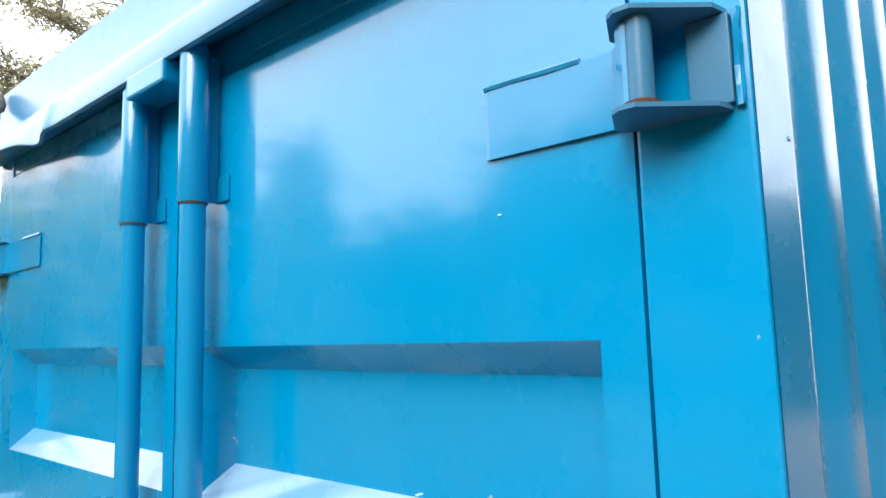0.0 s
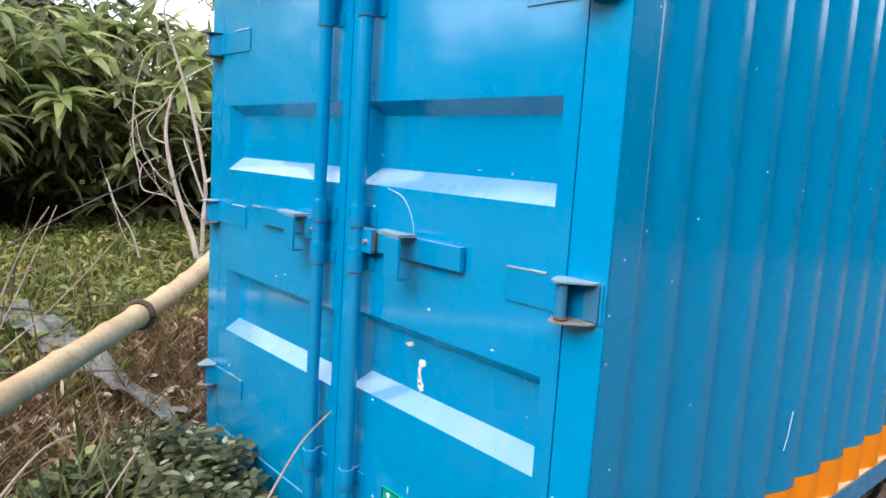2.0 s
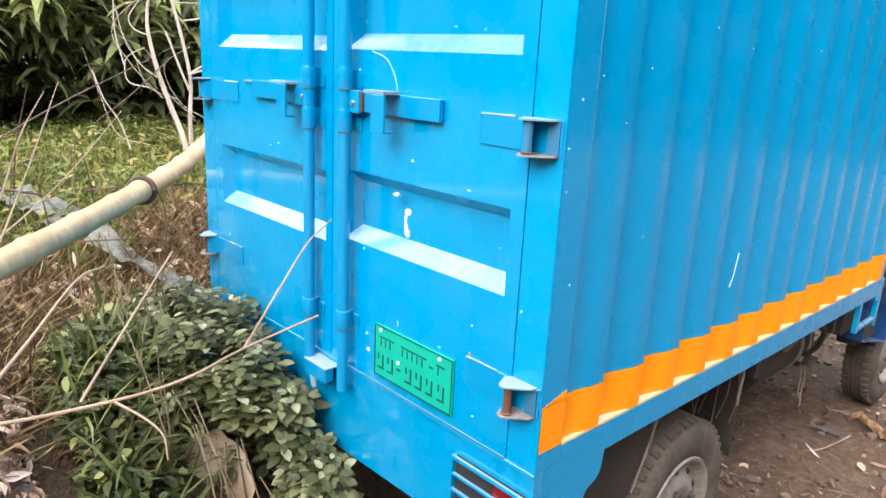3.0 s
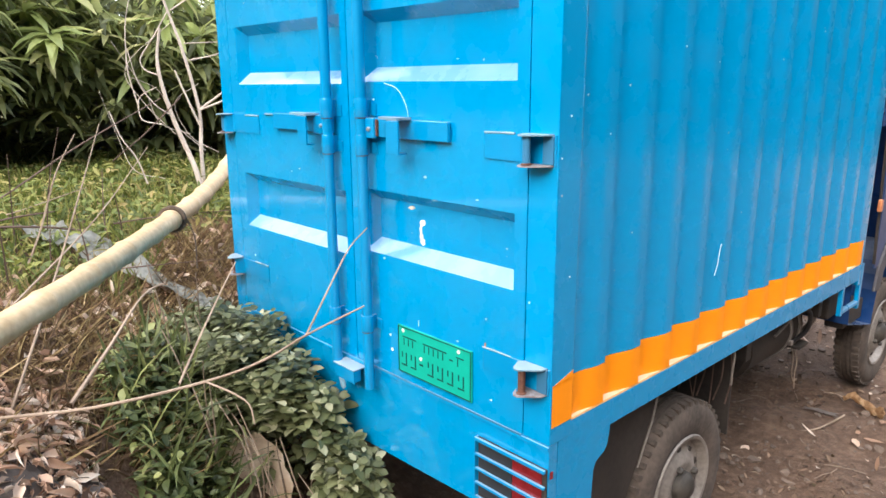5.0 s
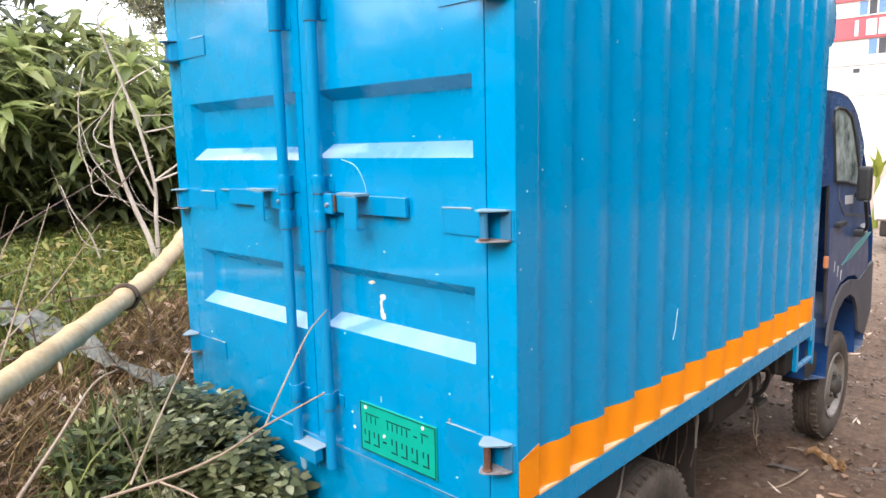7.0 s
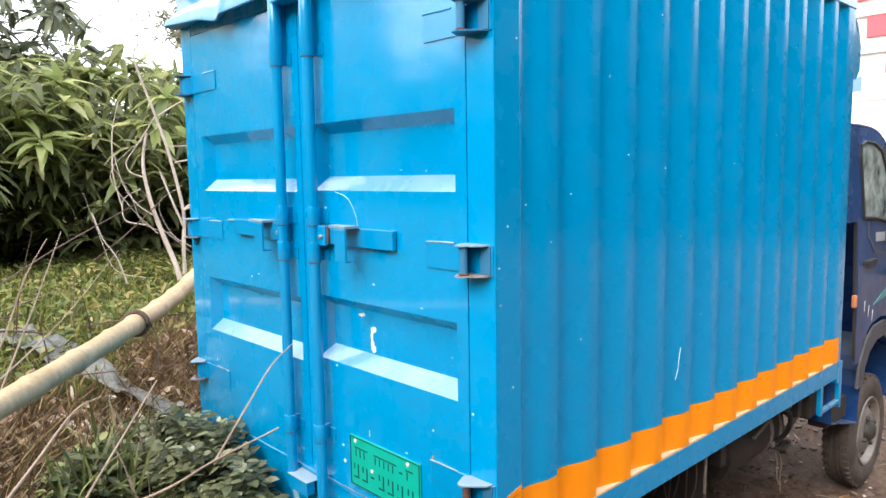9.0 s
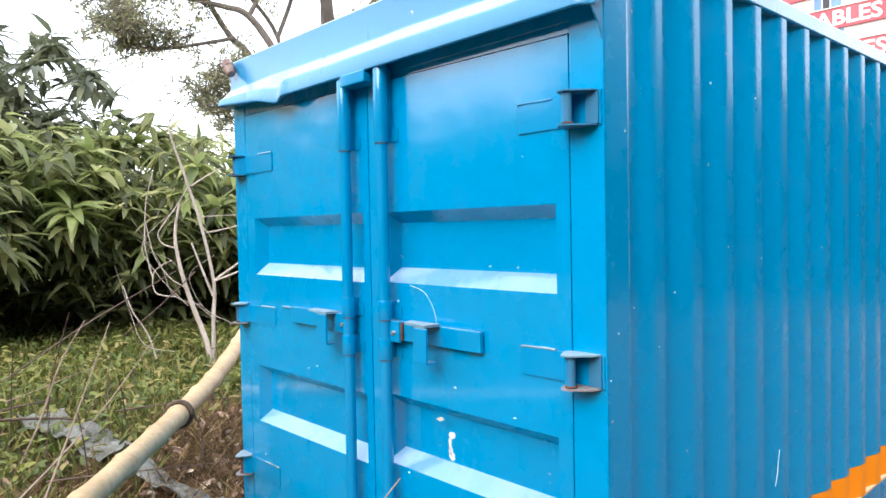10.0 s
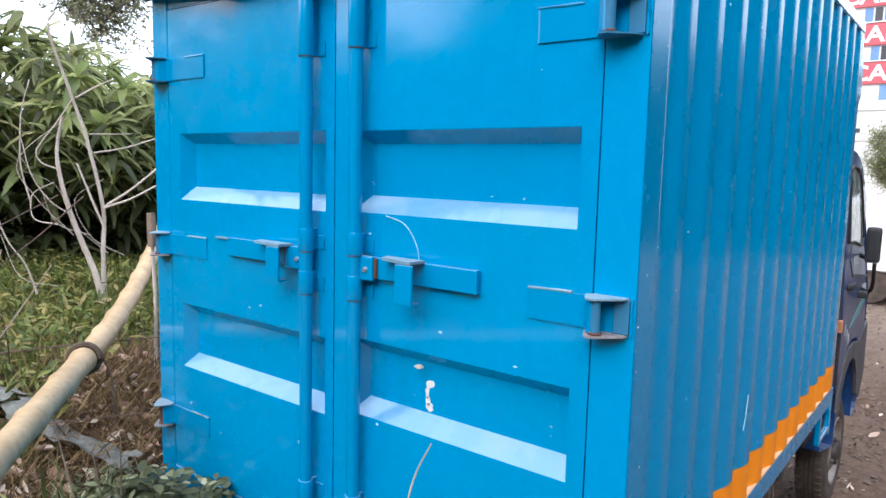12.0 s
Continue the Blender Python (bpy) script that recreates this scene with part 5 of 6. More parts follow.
def limb_tree(name, label, limbs, n_leaf, spread=0.22, leaf=None):
    """A tree from its limbs: polylines with a thick and a thin end, twigs along them, small leaves on the twigs."""
    root = thing(name, label, "tree", group="tall trees behind", at=(0, 0, 0))
    bms, tips = [], []
    for pts, r0, r1, bare in limbs:
        q = spline(pts, 6)
        bms.append(tube(q, [r0 + (r1 - r0) * k / (len(q) - 1) for k in range(len(q))], 8, 0.05))
        for k in range(int(len(q) * bare), len(q)):
            for _ in range(3):
                d = Vector((random.uniform(-1, 1), random.uniform(-1, 1), random.uniform(-0.5, 0.8))) * random.uniform(0.35, 0.75)
                e = q[k] + d
                tw = spline([q[k], (q[k] + e) / 2 + Vector((0, 0, 0.06)), e], 4)
                bms.append(tube(tw, [0.013 - 0.010 * j / (len(tw) - 1) for j in range(len(tw))], 4))
                for m in range(2, len(tw)):
                    for _ in range(2):
                        d2 = Vector((random.uniform(-1, 1), random.uniform(-1, 1), random.uniform(-0.7, 0.6))) * random.uniform(0.1, 0.3)
                        sub = [tw[m] + d2 * f for f in (0.0, 0.5, 1.0)]
                        bms.append(tube(sub, [0.004, 0.003, 0.002], 3))
                        tips += [tw[m] + d2 * f for f in (0.3, 0.55, 0.8, 1.0)]
    part("trunk", merged(*bms), BARK, root, "grey-brown trunk with forking limbs", smooth=True)
    T = np.array([tuple(t) for t in tips])
    pick = rng.integers(0, len(T), n_leaf)
    P = T[pick] + rng.normal(scale=spread * 0.16, size=(n_leaf, 3))
    d = unit(n_leaf)
    d[:, 2] -= 0.3
    crown = new("crown", leaf_mesh("crown", P, d, unit(n_leaf), rng.uniform(0.04, 0.10, n_leaf), rng.uniform(0.02, 0.04, n_leaf), leaf or TREE_LEAF))
    crown.parent = root
    tagged(crown, "thin open crown of small leaves")


def limb(r0, r1, bare, *pts):
    return (list(pts), r0, r1, bare)


stem = limb(0.15, 0.07, 0.85, (-9.3, 5.6, 0.6), (-9.24, 5.52, 2.73), (-8.95, 5.29, 4.84), (-8.78, 5.14, 5.59), (-8.6, 5.0, 6.18), (-8.2, 4.73, 7.27))
fork = limb(0.06, 0.02, 0.55, (-8.74, 5.1, 5.5), (-8.67, 4.62, 5.73), (-8.73, 4.32, 6.0), (-8.67, 3.96, 6.54))
fork_b = limb(0.065, 0.02, 0.6, (-8.74, 5.1, 5.5), (-8.38, 5.44, 5.71), (-8.1, 5.6, 6.1), (-7.74, 5.52, 6.82))
low_a = limb(0.045, 0.012, 0.3, (-8.9, 5.25, 4.7), (-8.2, 5.54, 5.0), (-7.7, 6.0, 5.26), (-7.1, 6.4, 5.85), (-6.57, 6.62, 6.3))
low_b = limb(0.035, 0.012, 0.35, (-8.93, 5.28, 5.0), (-8.7, 5.7, 5.1), (-8.37, 6.1, 5.1), (-7.96, 6.5, 5.34))
arch = limb(0.03, 0.010, 0.15, (-7.1, 6.4, 5.85), (-6.2, 6.9, 6.05), (-5.3, 7.2, 6.02), (-4.3, 7.4, 5.85))
arch_b = limb(0.02, 0.008, 0.25, (-6.57, 6.62, 6.3), (-5.9, 6.8, 6.5), (-5.2, 7.0, 6.45))
top = limb(0.04, 0.012, 0.2, (-8.3, 4.8, 6.9), (-7.9, 5.2, 7.4), (-7.2, 5.8, 7.5))
limb_tree("tall_tree", "tall tree with an upright grey trunk and thin crown", [stem, fork, fork_b, low_a, low_b, top, arch, arch_b], 13000)

stem = limb(0.075, 0.03, 0.9, (-8.6, 5.3, 0.6), (-8.65, 4.84, 3.26), (-8.77, 4.25, 4.38), (-8.83, 3.82, 4.92), (-8.96, 3.5, 5.03), (-9.16, 3.0, 5.1))
reach = limb(0.03, 0.01, 0.35, (-9.16, 3.0, 5.1), (-9.3, 2.42, 5.06), (-9.3, 1.54, 5.36), (-9.3, 1.06, 5.66), (-9.3, 0.13, 5.5))
stem_b = limb(0.075, 0.015, 0.7, (-8.9, 5.2, 0.6), (-9.0, 4.67, 3.27), (-9.14, 4.0, 4.39), (-9.21, 3.68, 4.71), (-9.2, 3.3, 5.3), (-9.0, 3.3, 5.75), (-8.72, 3.24, 6.44))
droop_a = limb(0.03, 0.01, 0.35, (-9.16, 3.75, 4.66), (-9.26, 3.22, 4.5), (-9.49, 2.71, 4.39), (-9.61, 2.33, 4.45), (-9.65, 2.07, 4.63))
droop_b = limb(0.03, 0.01, 0.15, (-9.1, 4.1, 4.25), (-9.15, 3.66, 4.12), (-9.3, 3.45, 3.9), (-9.43, 3.27, 3.65))
droop_c = limb(0.03, 0.01, 0.2, (-9.1, 4.2, 4.1), (-9.3, 3.8, 3.7), (-9.5, 3.6, 3.3))
rise_a = limb(0.04, 0.012, 0.3, (-8.83, 3.82, 4.92), (-8.6, 3.95, 5.35), (-8.47, 3.86, 5.78), (-8.22, 3.83, 6.35))
rise_b = limb(0.03, 0.01, 0.3, (-9.3, 3.87, 5.59), (-9.3, 3.13, 5.84), (-9.3, 2.44, 6.0), (-9.3, 1.95, 6.26))
rise_c = limb(0.03, 0.01, 0.3, (-9.2, 4.85, 6.32), (-9.3, 4.42, 6.6), (-9.3, 4.1, 7.06))
link = limb(0.035, 0.03, 1.0, (-9.0, 4.5, 3.6), (-9.2, 4.5, 4.8), (-9.3, 3.87, 5.59))
link_b = limb(0.035, 0.03, 1.0, (-9.2, 4.5, 4.8), (-9.2, 4.8, 5.6), (-9.2, 4.85, 6.32))
hang = limb(0.02, 0.008, 0.2, (-9.3, 2.42, 5.06), (-9.3, 2.1, 4.85), (-9.3, 2.15, 4.45))
limb_tree("leaning_tree", "leaning tree with two slanting trunks and spreading leafy limbs", [stem, reach, stem_b, droop_a, droop_b, droop_c, rise_a, rise_b, rise_c, link, link_b, hang], 13000)

stem = limb(0.17, 0.05, 0.8, (-8.8, 15.0, -0.2), (-8.7, 15.0, 4.0), (-8.5, 15.1, 7.6), (-8.3, 15.0, 9.6))
arm_a = limb(0.06, 0.015, 0.35, (-8.6, 15.0, 6.0), (-7.6, 15.4, 7.6), (-6.2, 15.4, 8.6), (-5.0, 15.2, 9.0))
arm_b = limb(0.06, 0.015, 0.35, (-8.5, 15.0, 7.2), (-9.6, 14.6, 8.4), (-10.8, 14.2, 9.0))
arm_c = limb(0.05, 0.015, 0.3, (-8.5, 15.0, 7.6), (-7.4, 14.4, 9.0), (-6.0, 14.2, 9.8))
arm_d = limb(0.05, 0.015, 0.35, (-8.6, 15.0, 5.6), (-9.8, 15.4, 6.6), (-11.0, 15.4, 7.0))
limb_tree("yard_tree", "small dark tree standing in front of the far building", [limb(0.10, 0.04, 0.5, (-2.6, 30.0, -0.2), (-2.55, 30.0, 1.6), (-2.6, 30.0, 3.5)), limb(0.03, 0.01, 0.2, (-2.57, 30.0, 1.5), (-2.1, 30.2, 2.5), (-1.8, 30.0, 3.1)), limb(0.03, 0.01, 0.2, (-2.57, 30.0, 1.7), (-2.9, 29.8, 2.6), (-3.1, 30.0, 3.3)), limb(0.03, 0.01, 0.1, (-2.57, 30.0, 1.2), (-2.2, 29.9, 1.7), (-1.9, 30.0, 2.1)), limb(0.03, 0.01, 0.2, (-2.57, 30.0, 1.3), (-2.8, 30.1, 1.8), (-3.05, 30.0, 2.2))], 13000, spread=0.8, leaf=MANGO_LEAF)
limb_tree("far_tree", "tree with a thin crown beside the far building", [stem, arm_a, arm_b, arm_c, arm_d], 6500, spread=0.4)


def bare_shrub():
    root = thing("bare_shrub", "leafless pale shrub with arching bare stems on the bank", "shrub", at=(0, 0, 0))
    def stem(r0, r1, *pts, material=BARE):
        q = spline(pts, 5)
        part("stem", tube(q, [0.8 * (r0 + (r1 - r0) * k / (len(q) - 1)) for k in range(len(q))], 7, 0.1), material, root, smooth=True)

    stem(0.0066, 0.0172, (-3.44, 0.55, 2.43), (-3.47, 0.53, 2.33), (-3.47, 0.64, 1.99), (-3.45, 0.70, 1.76), (-3.42, 0.76, 1.40), (-3.40, 0.74, 1.16), (-3.37, 0.73, 0.90))
    stem(0.0092, 0.0224, (-3.40, 0.55, 1.89), (-3.42, 0.53, 1.75), (-3.42, 0.53, 1.63), (-3.40, 0.56, 1.44), (-3.37, 0.60, 1.27), (-3.32, 0.65, 1.08), (-3.29, 0.68, 0.90))
    stem(0.0040, 0.0066, (-3.38, 0.81, 2.11), (-3.42, 0.73, 2.06), (-3.46, 0.65, 2.00))
    stem(0.0026, 0.0053, (-3.35, 0.90, 1.82), (-3.45, 0.71, 1.81))
    stem(0.0040, 0.0066, (-3.29, 1.01, 1.80), (-3.37, 0.86, 1.74), (-3.44, 0.73, 1.71))
    stem(0.0066, 0.0092, (-3.29, 1.02, 1.64), (-3.36, 0.89, 1.51), (-3.42, 0.76, 1.41))
    stem(0.0059, 0.0086, (-3.25, 0.99, 1.54), (-3.31, 0.86, 1.46), (-3.37, 0.74, 1.41))
    stem(0.0040, 0.0059, (-3.38, 0.60, 1.99), (-3.42, 0.53, 1.86), (-3.45, 0.46, 1.75), (-3.46, 0.44, 1.70), (-3.45, 0.46, 1.65), (-3.42, 0.52, 1.62))
    stem(0.0033, 0.0053, (-3.35, 0.38, 2.06), (-3.38, 0.35, 1.91), (-3.39, 0.34, 1.76), (-3.39, 0.34, 1.62), (-3.37, 0.37, 1.45))
    stem(0.0033, 0.0053, (-3.43, 0.36, 1.77), (-3.42, 0.40, 1.58), (-3.38, 0.47, 1.45), (-3.35, 0.54, 1.39))
    stem(0.0033, 0.0053, (-3.38, 0.49, 1.55), (-3.41, 0.42, 1.51), (-3.42, 0.39, 1.46), (-3.41, 0.40, 1.36), (-3.37, 0.50, 1.33))
    stem(0.0066, 0.0092, (-3.43, 0.63, 1.65), (-3.40, 0.68, 1.48), (-3.37, 0.73, 1.32))
    stem(0.0040, 0.0066, (-3.33, 0.19, 1.42), (-3.30, 0.23, 1.27), (-3.26, 0.29, 1.15), (-3.24, 0.33, 1.00))
    stem(0.0033, 0.0046, (-3.21, 0.14, 1.15), (-3.16, 0.32, 1.30), (-3.10, 0.51, 1.49), material=TWIG_DARK)
    # thin whips that arch between the stems
    for k in range(5):
        y0 = 0.32 + 0.09 * k
        z0 = random.uniform(1.1, 1.6)
        stem(0.0016, 0.003, (-3.4, y0 + random.uniform(-0.3, 0.3), z0 + random.uniform(0.2, 0.5)), (-3.45, y0 - 0.06, z0 + 0.15), (-3.4, y0, z0 - 0.05), (-3.36, y0 + 0.16, z0 - random.uniform(0.1, 0.25)))


bare_shrub()


def bamboo_pole():
    root = thing("bamboo_pole", "long dry yellow bamboo pole lying across the bank", "bamboo pole")
    a, v = Vector((-1.786, -0.052, 1.088)), Vector((-1.0, 0.727, -0.012)).normalized()

    def along(k):
        rise = (0.075 if k > 0 else 0.010) * k * k if k < 1.2 else 0.108 + 0.18 * (k - 1.2)
        return a + v * k + Vector((0, 0, 0.008 * math.sin(1.6 * k) + rise))

    k0, k1 = -1.75, 2.95
    pts, rad = [], []
    nodes = [-1.56, -1.30, -1.04, -0.76, -0.48, -0.245, 0.06, 0.30, 0.60, 0.9, 1.2, 1.55, 1.9, 2.25, 2.6]
    ks = sorted(set([k0, k1] + [round(k0 + 0.045 * i, 4) for i in range(int((k1 - k0) / 0.045))] + nodes + [n + d for n in nodes for d in (-0.02, -0.008, 0.008, 0.02)]))
    for k in ks:
        r = 0.0345 + (0.0018 if k > 0 else 0.0040) * min(k, 1.0)
        near = min(abs(k - n) for n in nodes)
        r *= 1 + 0.10 * math.exp(-(near / 0.014) ** 2) + 0.05 * math.exp(-(near / 0.05) ** 2)
        pts.append(along(k))
        rad.append(r)
    part("culm", tube(pts, rad, 18), BAMBOO, root, smooth=True)
    for n in nodes:
        p = along(n)
        part("node_ring", tube([p - v * 0.003, p + v * 0.003], (0.0345 + (0.0018 if n > 0 else 0.0040) * min(n, 1.0)) * 1.14, 18), BAMBOO_NODE, root)
    tie = thing("rope_tie", "old dark rope tied round the bamboo pole", "rope")
    side = v.cross(Vector((0, 0, 1))).normalized()
    up = side.cross(v)
    ring = []
    for j in range(41):
        t = 2 * math.pi * 2 * j / 40
        ring.append(along(-0.228) + v * (0.016 * j / 40) + (side * math.cos(t) + up * math.sin(t)) * 0.0430)
    part("coil", tube(ring, 0.008, 6), ROPE, tie)
    part("tail", tube(spline([a - v * 0.21 + side * 0.045, a - v * 0.23 + side * 0.075 - Vector((0, 0, 0.07)), a - v * 0.30 + side * 0.09 - Vector((0, 0, 0.17))]), 0.0028, 6), ROPE, tie)


bamboo_pole()


def stake():
    """A thin pale stick that stands behind the pole, with a weathered grey top."""
    root = thing("stake", "thin pale stake with a grey top standing on the bank", "stake")
    z = height(-2.18, 0.36)
    part("stick", tube(spline([(-2.19, 0.36, z - 0.05), (-2.175, 0.36, 1.05), (-2.18, 0.36, 1.20), (-2.19, 0.36, 1.36)]), 0.0075, 8, 0.1), BARE, root, smooth=True)
    part("stick_top", tube([(-2.190, 0.36, 1.33), (-2.192, 0.36, 1.40), (-2.195, 0.36, 1.465)], [0.017, 0.018, 0.0165], 10, 0.1), TWIG_PALE, root, "weathered grey top")


stake()


def dry_branch():
    root = thing("dry_branch", "bare dry branch with thin side twigs reaching over the bush", "branch")
    main = [(-0.62, -1.05, 0.93), (-0.40, -1.0, 1.03), (-0.118, -0.9, 1.121), (-0.046, -0.762, 1.142), (-0.017, -0.684, 1.161), (0.0, -0.617, 1.189), (0.026, -0.524, 1.221)]
    for pts, r0, r1 in (
        (main, 0.0030, 0.0014),
        ([(0.0, -0.617, 1.189), (-0.051, -0.532, 1.247), (-0.079, -0.475, 1.29), (-0.092, -0.426, 1.316)], 0.0018, 0.0010),
        ([(-0.065, -0.794, 1.142), (-0.131, -0.733, 1.175), (-0.193, -0.665, 1.22), (-0.23, -0.613, 1.262)], 0.0019, 0.0011),
        ([(-0.045, -0.762, 1.141), (-0.001, -0.745, 1.134), (0.031, -0.735, 1.123), (0.046, -0.736, 1.098)], 0.0017, 0.0010),
    ):
        q = spline(pts, 5)
        part("twig", tube(q, [r0 + (r1 - r0) * k / (len(q) - 1) for k in range(len(q))], 7, 0.06), TWIG, root, smooth=True)
    for pts in ([(-0.456, -0.85, 0.991), (-0.522, -0.752, 1.06), (-0.581, -0.659, 1.131), (-0.596, -0.601, 1.146)], [(-1.05, -0.86, 0.75), (-1.2, -0.70, 1.0), (-1.35, -0.55, 1.25), (-1.42, -0.45, 1.45)], [(-1.5, -0.75, 0.9), (-1.75, -0.4, 1.1), (-2.0, -0.1, 1.32)]):
        one = thing("loose_twig", "thin dry twig standing out of the litter", "twig", group="loose twigs on the bank")
        q = spline(pts, 5)
        part("twig_stem", tube(q, [0.0042 - 0.003 * k / (len(q) - 1) for k in range(len(q))], 6, 0.06), TWIG, one, smooth=True)


dry_branch()


def bank_twigs():
    """Thin brown twigs that stick out of the weeds or lie over them."""
    for k in range(11):
        x, y = random.uniform(-2.6, -1.7), random.uniform(-0.75, -0.1)
        z = height(x, y)
        if k < 9:
            dx, dy, dz = random.uniform(-0.25, 0.2), random.uniform(-0.1, 0.3), random.uniform(0.25, 0.55)
        else:
            dx, dy, dz = random.uniform(0.3, 0.6), random.uniform(0.2, 0.5), random.uniform(-0.05, 0.1)
            z += 0.12
        q = spline([(x, y, z), (x + dx * 0.4, y + dy * 0.3, z + dz * 0.5), (x + dx, y + dy, z + dz)], 5)
        one = thing("loose_twig", "thin brown twig sticking out of the weeds", "twig", group="loose twigs on the bank")
        part("twig_stem", tube(q, [0.004 - 0.0026 * j / (len(q) - 1) for j in range(len(q))], 6, 0.1), TWIG_DARK, one, smooth=True)


bank_twigs()


def lying_twigs():
    """Long thin sticks that lie over the weeds or lean on the bare shrub."""
    for r, pts in ((0.006, [(-2.75, -0.95, 0.88), (-2.95, -0.57, 0.985), (-3.18, -0.05, 1.24), (-3.36, 0.50, 1.485)]),
                   (0.005, [(-2.10, -0.60, 0.82), (-2.14, -0.50, 1.0), (-2.2, -0.40, 1.22), (-2.2, -0.31, 1.375)]),
                   (0.006, [(-2.4, -1.0, 0.98), (-2.4, -0.70, 1.01), (-2.42, -0.52, 1.03), (-2.42, -0.37, 1.035)]),
                   (0.007, [(-2.3, -1.0, 1.0), (-2.28, -0.70, 1.025), (-2.3, -0.45, 0.995), (-2.32, -0.22, 0.935)]),
                   (0.004, [(-2.6, -0.9, 0.95), (-2.7, -0.5, 1.0), (-2.9, -0.1, 1.06)])):
        one = thing("loose_twig", "long thin brown stick lying over the weeds", "twig", group="loose twigs on the bank")
        q = spline(pts, 6)
        part("twig_stem", tube(q, [r - r * 0.55 * j / (len(q) - 1) for j in range(len(q))], 6, 0.08), TWIG_DARK if r > 0.0055 else TWIG, one, smooth=True)


lying_twigs()


def on_ground(P):
    P = np.asarray(P, float)
    return np.column_stack([P, bank(P[:, 0], P[:, 1])])


def bush():
    """A rounded heap of small broad leaves beside the rear apron."""
    root = thing("leafy_bush", "low bush of small dusty green leaves against the rear apron", "bush", at=(0, 0, 0))
    # sprigs: each carries whorls of flat leaves at a few levels
    C = []
    for cx, cy, cz, rx, ry, rz, m in ((-1.12, -0.18, 0.55, 0.36, 0.22, 0.32, 250), (-0.86, -0.13, 0.46, 0.22, 0.12, 0.26, 150), (-1.32, -0.20, 0.62, 0.24, 0.20, 0.24, 120), (-0.66, -0.09, 0.40, 0.13, 0.07, 0.15, 60), (-1.10, -0.36, 0.40, 0.36, 0.18, 0.24, 150), (-1.08, -0.27, 0.55, 0.22, 0.10, 0.18, 120)):
        C.append(shell_points(m, (cx, cy, cz), (rx, ry, rz), -0.6))
    C = np.concatenate(C)
    C = C[(C[:, 1] < -0.03) & (C[:, 2] > bank(C[:, 0], C[:, 1]) + 0.03) & ((C[:, 0] < -0.95) | (C[:, 2] > 0.34 - 0.2 * (C[:, 0] + 0.95))) & ~((C[:, 0] > -0.98) & (C[:, 1] < -0.27))]
    # nothing grows before the big dry leaf
    to = C - np.array([-0.92, -0.23, 0.40])
    k = to @ np.array([0.78, -0.35, 0.52])
    C = C[(k < -0.02) | (np.linalg.norm(to - np.outer(k, [0.78, -0.35, 0.52]), axis=1) > 0.15)]
    out = C - np.array([-1.05, -0.05, 0.1])
    out /= np.linalg.norm(out, axis=1, keepdims=True)
    P, D, N, L, W = [], [], [], [], []
    for c, o in zip(C, out):
        axis = o * 0.5 + np.array([0, 0, 0.8]) + 0.25 * rng.normal(size=3)
        axis /= np.linalg.norm(axis)
        u = np.cross(axis, [0.3, 0.9, 0.2])
        u /= np.linalg.norm(u)
        w = np.cross(axis, u)
        turn = rng.uniform(0, 6.28)
        for level, size in ((0.0, 0.75), (-0.022, 1.0), (-0.05, 1.05)):
            for k in range(4 if level else 3):
                a = turn + k * 2 * np.pi / (4 if level else 3) + rng.uniform(-0.3, 0.3)
                d = u * np.cos(a) + w * np.sin(a) + axis * rng.uniform(0.0, 0.45)
                P.append(c + axis * level + d * 0.006)
                D.append(d)
                N.append(axis + 0.2 * rng.normal(size=3))
                ln = size * rng.uniform(0.030, 0.056)
                L.append(ln)
                W.append(ln * rng.uniform(0.55, 0.72))
            turn += 0.8
    P = np.array(P)
    keep = P[:, 1] < -0.02
    me = leaf_mesh("leaves", P[keep], np.array(D)[keep], np.array(N)[keep], np.array(L)[keep], np.array(W)[keep], BUSH_LEAF, droop=0.2, fold=0.08, wide=0.40)
    ob = new("leaves", me)
    ob.parent = root
    tagged(ob, "small dusty green leaves", kind="stuff")
    for k in range(26):
        x, y = random.uniform(-1.35, -0.7), random.uniform(-0.38, -0.06)
        z = height(x, y)
        part("stem", tube(spline([(x, y, z - 0.03), (x + random.uniform(-0.05, 0.05), y - 0.02, z + 0.2), (x + random.uniform(-0.12, 0.12), y - 0.05, z + random.uniform(0.3, 0.45))], 3), [0.004, 0.004, 0.003, 0.003, 0.002, 0.002, 0.0015], 5), TWIG, root)


bush()


def blades(name, xy, length, width, material, label, category, lean=0.6, droop=0.5):
    P = on_ground(xy)
    n = len(P)
    d = unit(n) * lean
    d[:, 2] = 1.0
    N = unit(n)
    N[:, 2] *= 0.3
    ob = new(name, leaf_mesh(name, P, d, N, length * rng.uniform(0.5, 1.2, n), width * rng.uniform(0.7, 1.2, n), material, droop=droop, fold=0.1, wide=0.3))
    tagged(ob, label, category, kind="stuff")


def scatter(n, x0, x1, y0, y1, keep=None):
    p = np.column_stack([rng.uniform(x0, x1, n), rng.uniform(y0, y1, n)])
    return p if keep is None else p[keep(p[:, 0], p[:, 1])]


def clear(x, y):
    """Off the strip in front of the big dry leaf."""
    u = np.clip((x + 0.92) * 0.91 - (y + 0.22) * 0.41, 0, 0.45)
    return np.hypot(x + 0.92 - 0.91 * u, y + 0.22 + 0.41 * u) > 0.13


def slope(x, y):
    return -(0.8 * x + 0.6 * y)


def thinning(x, y):
    """Keeps fewer and fewer blades towards the outer edges of the near grass."""
    edge = np.minimum(np.minimum(y + 3.4, 3.6 - y), x + 6.2)
    return rng.random(len(x)) < np.clip(edge / 1.6, 0, 1)


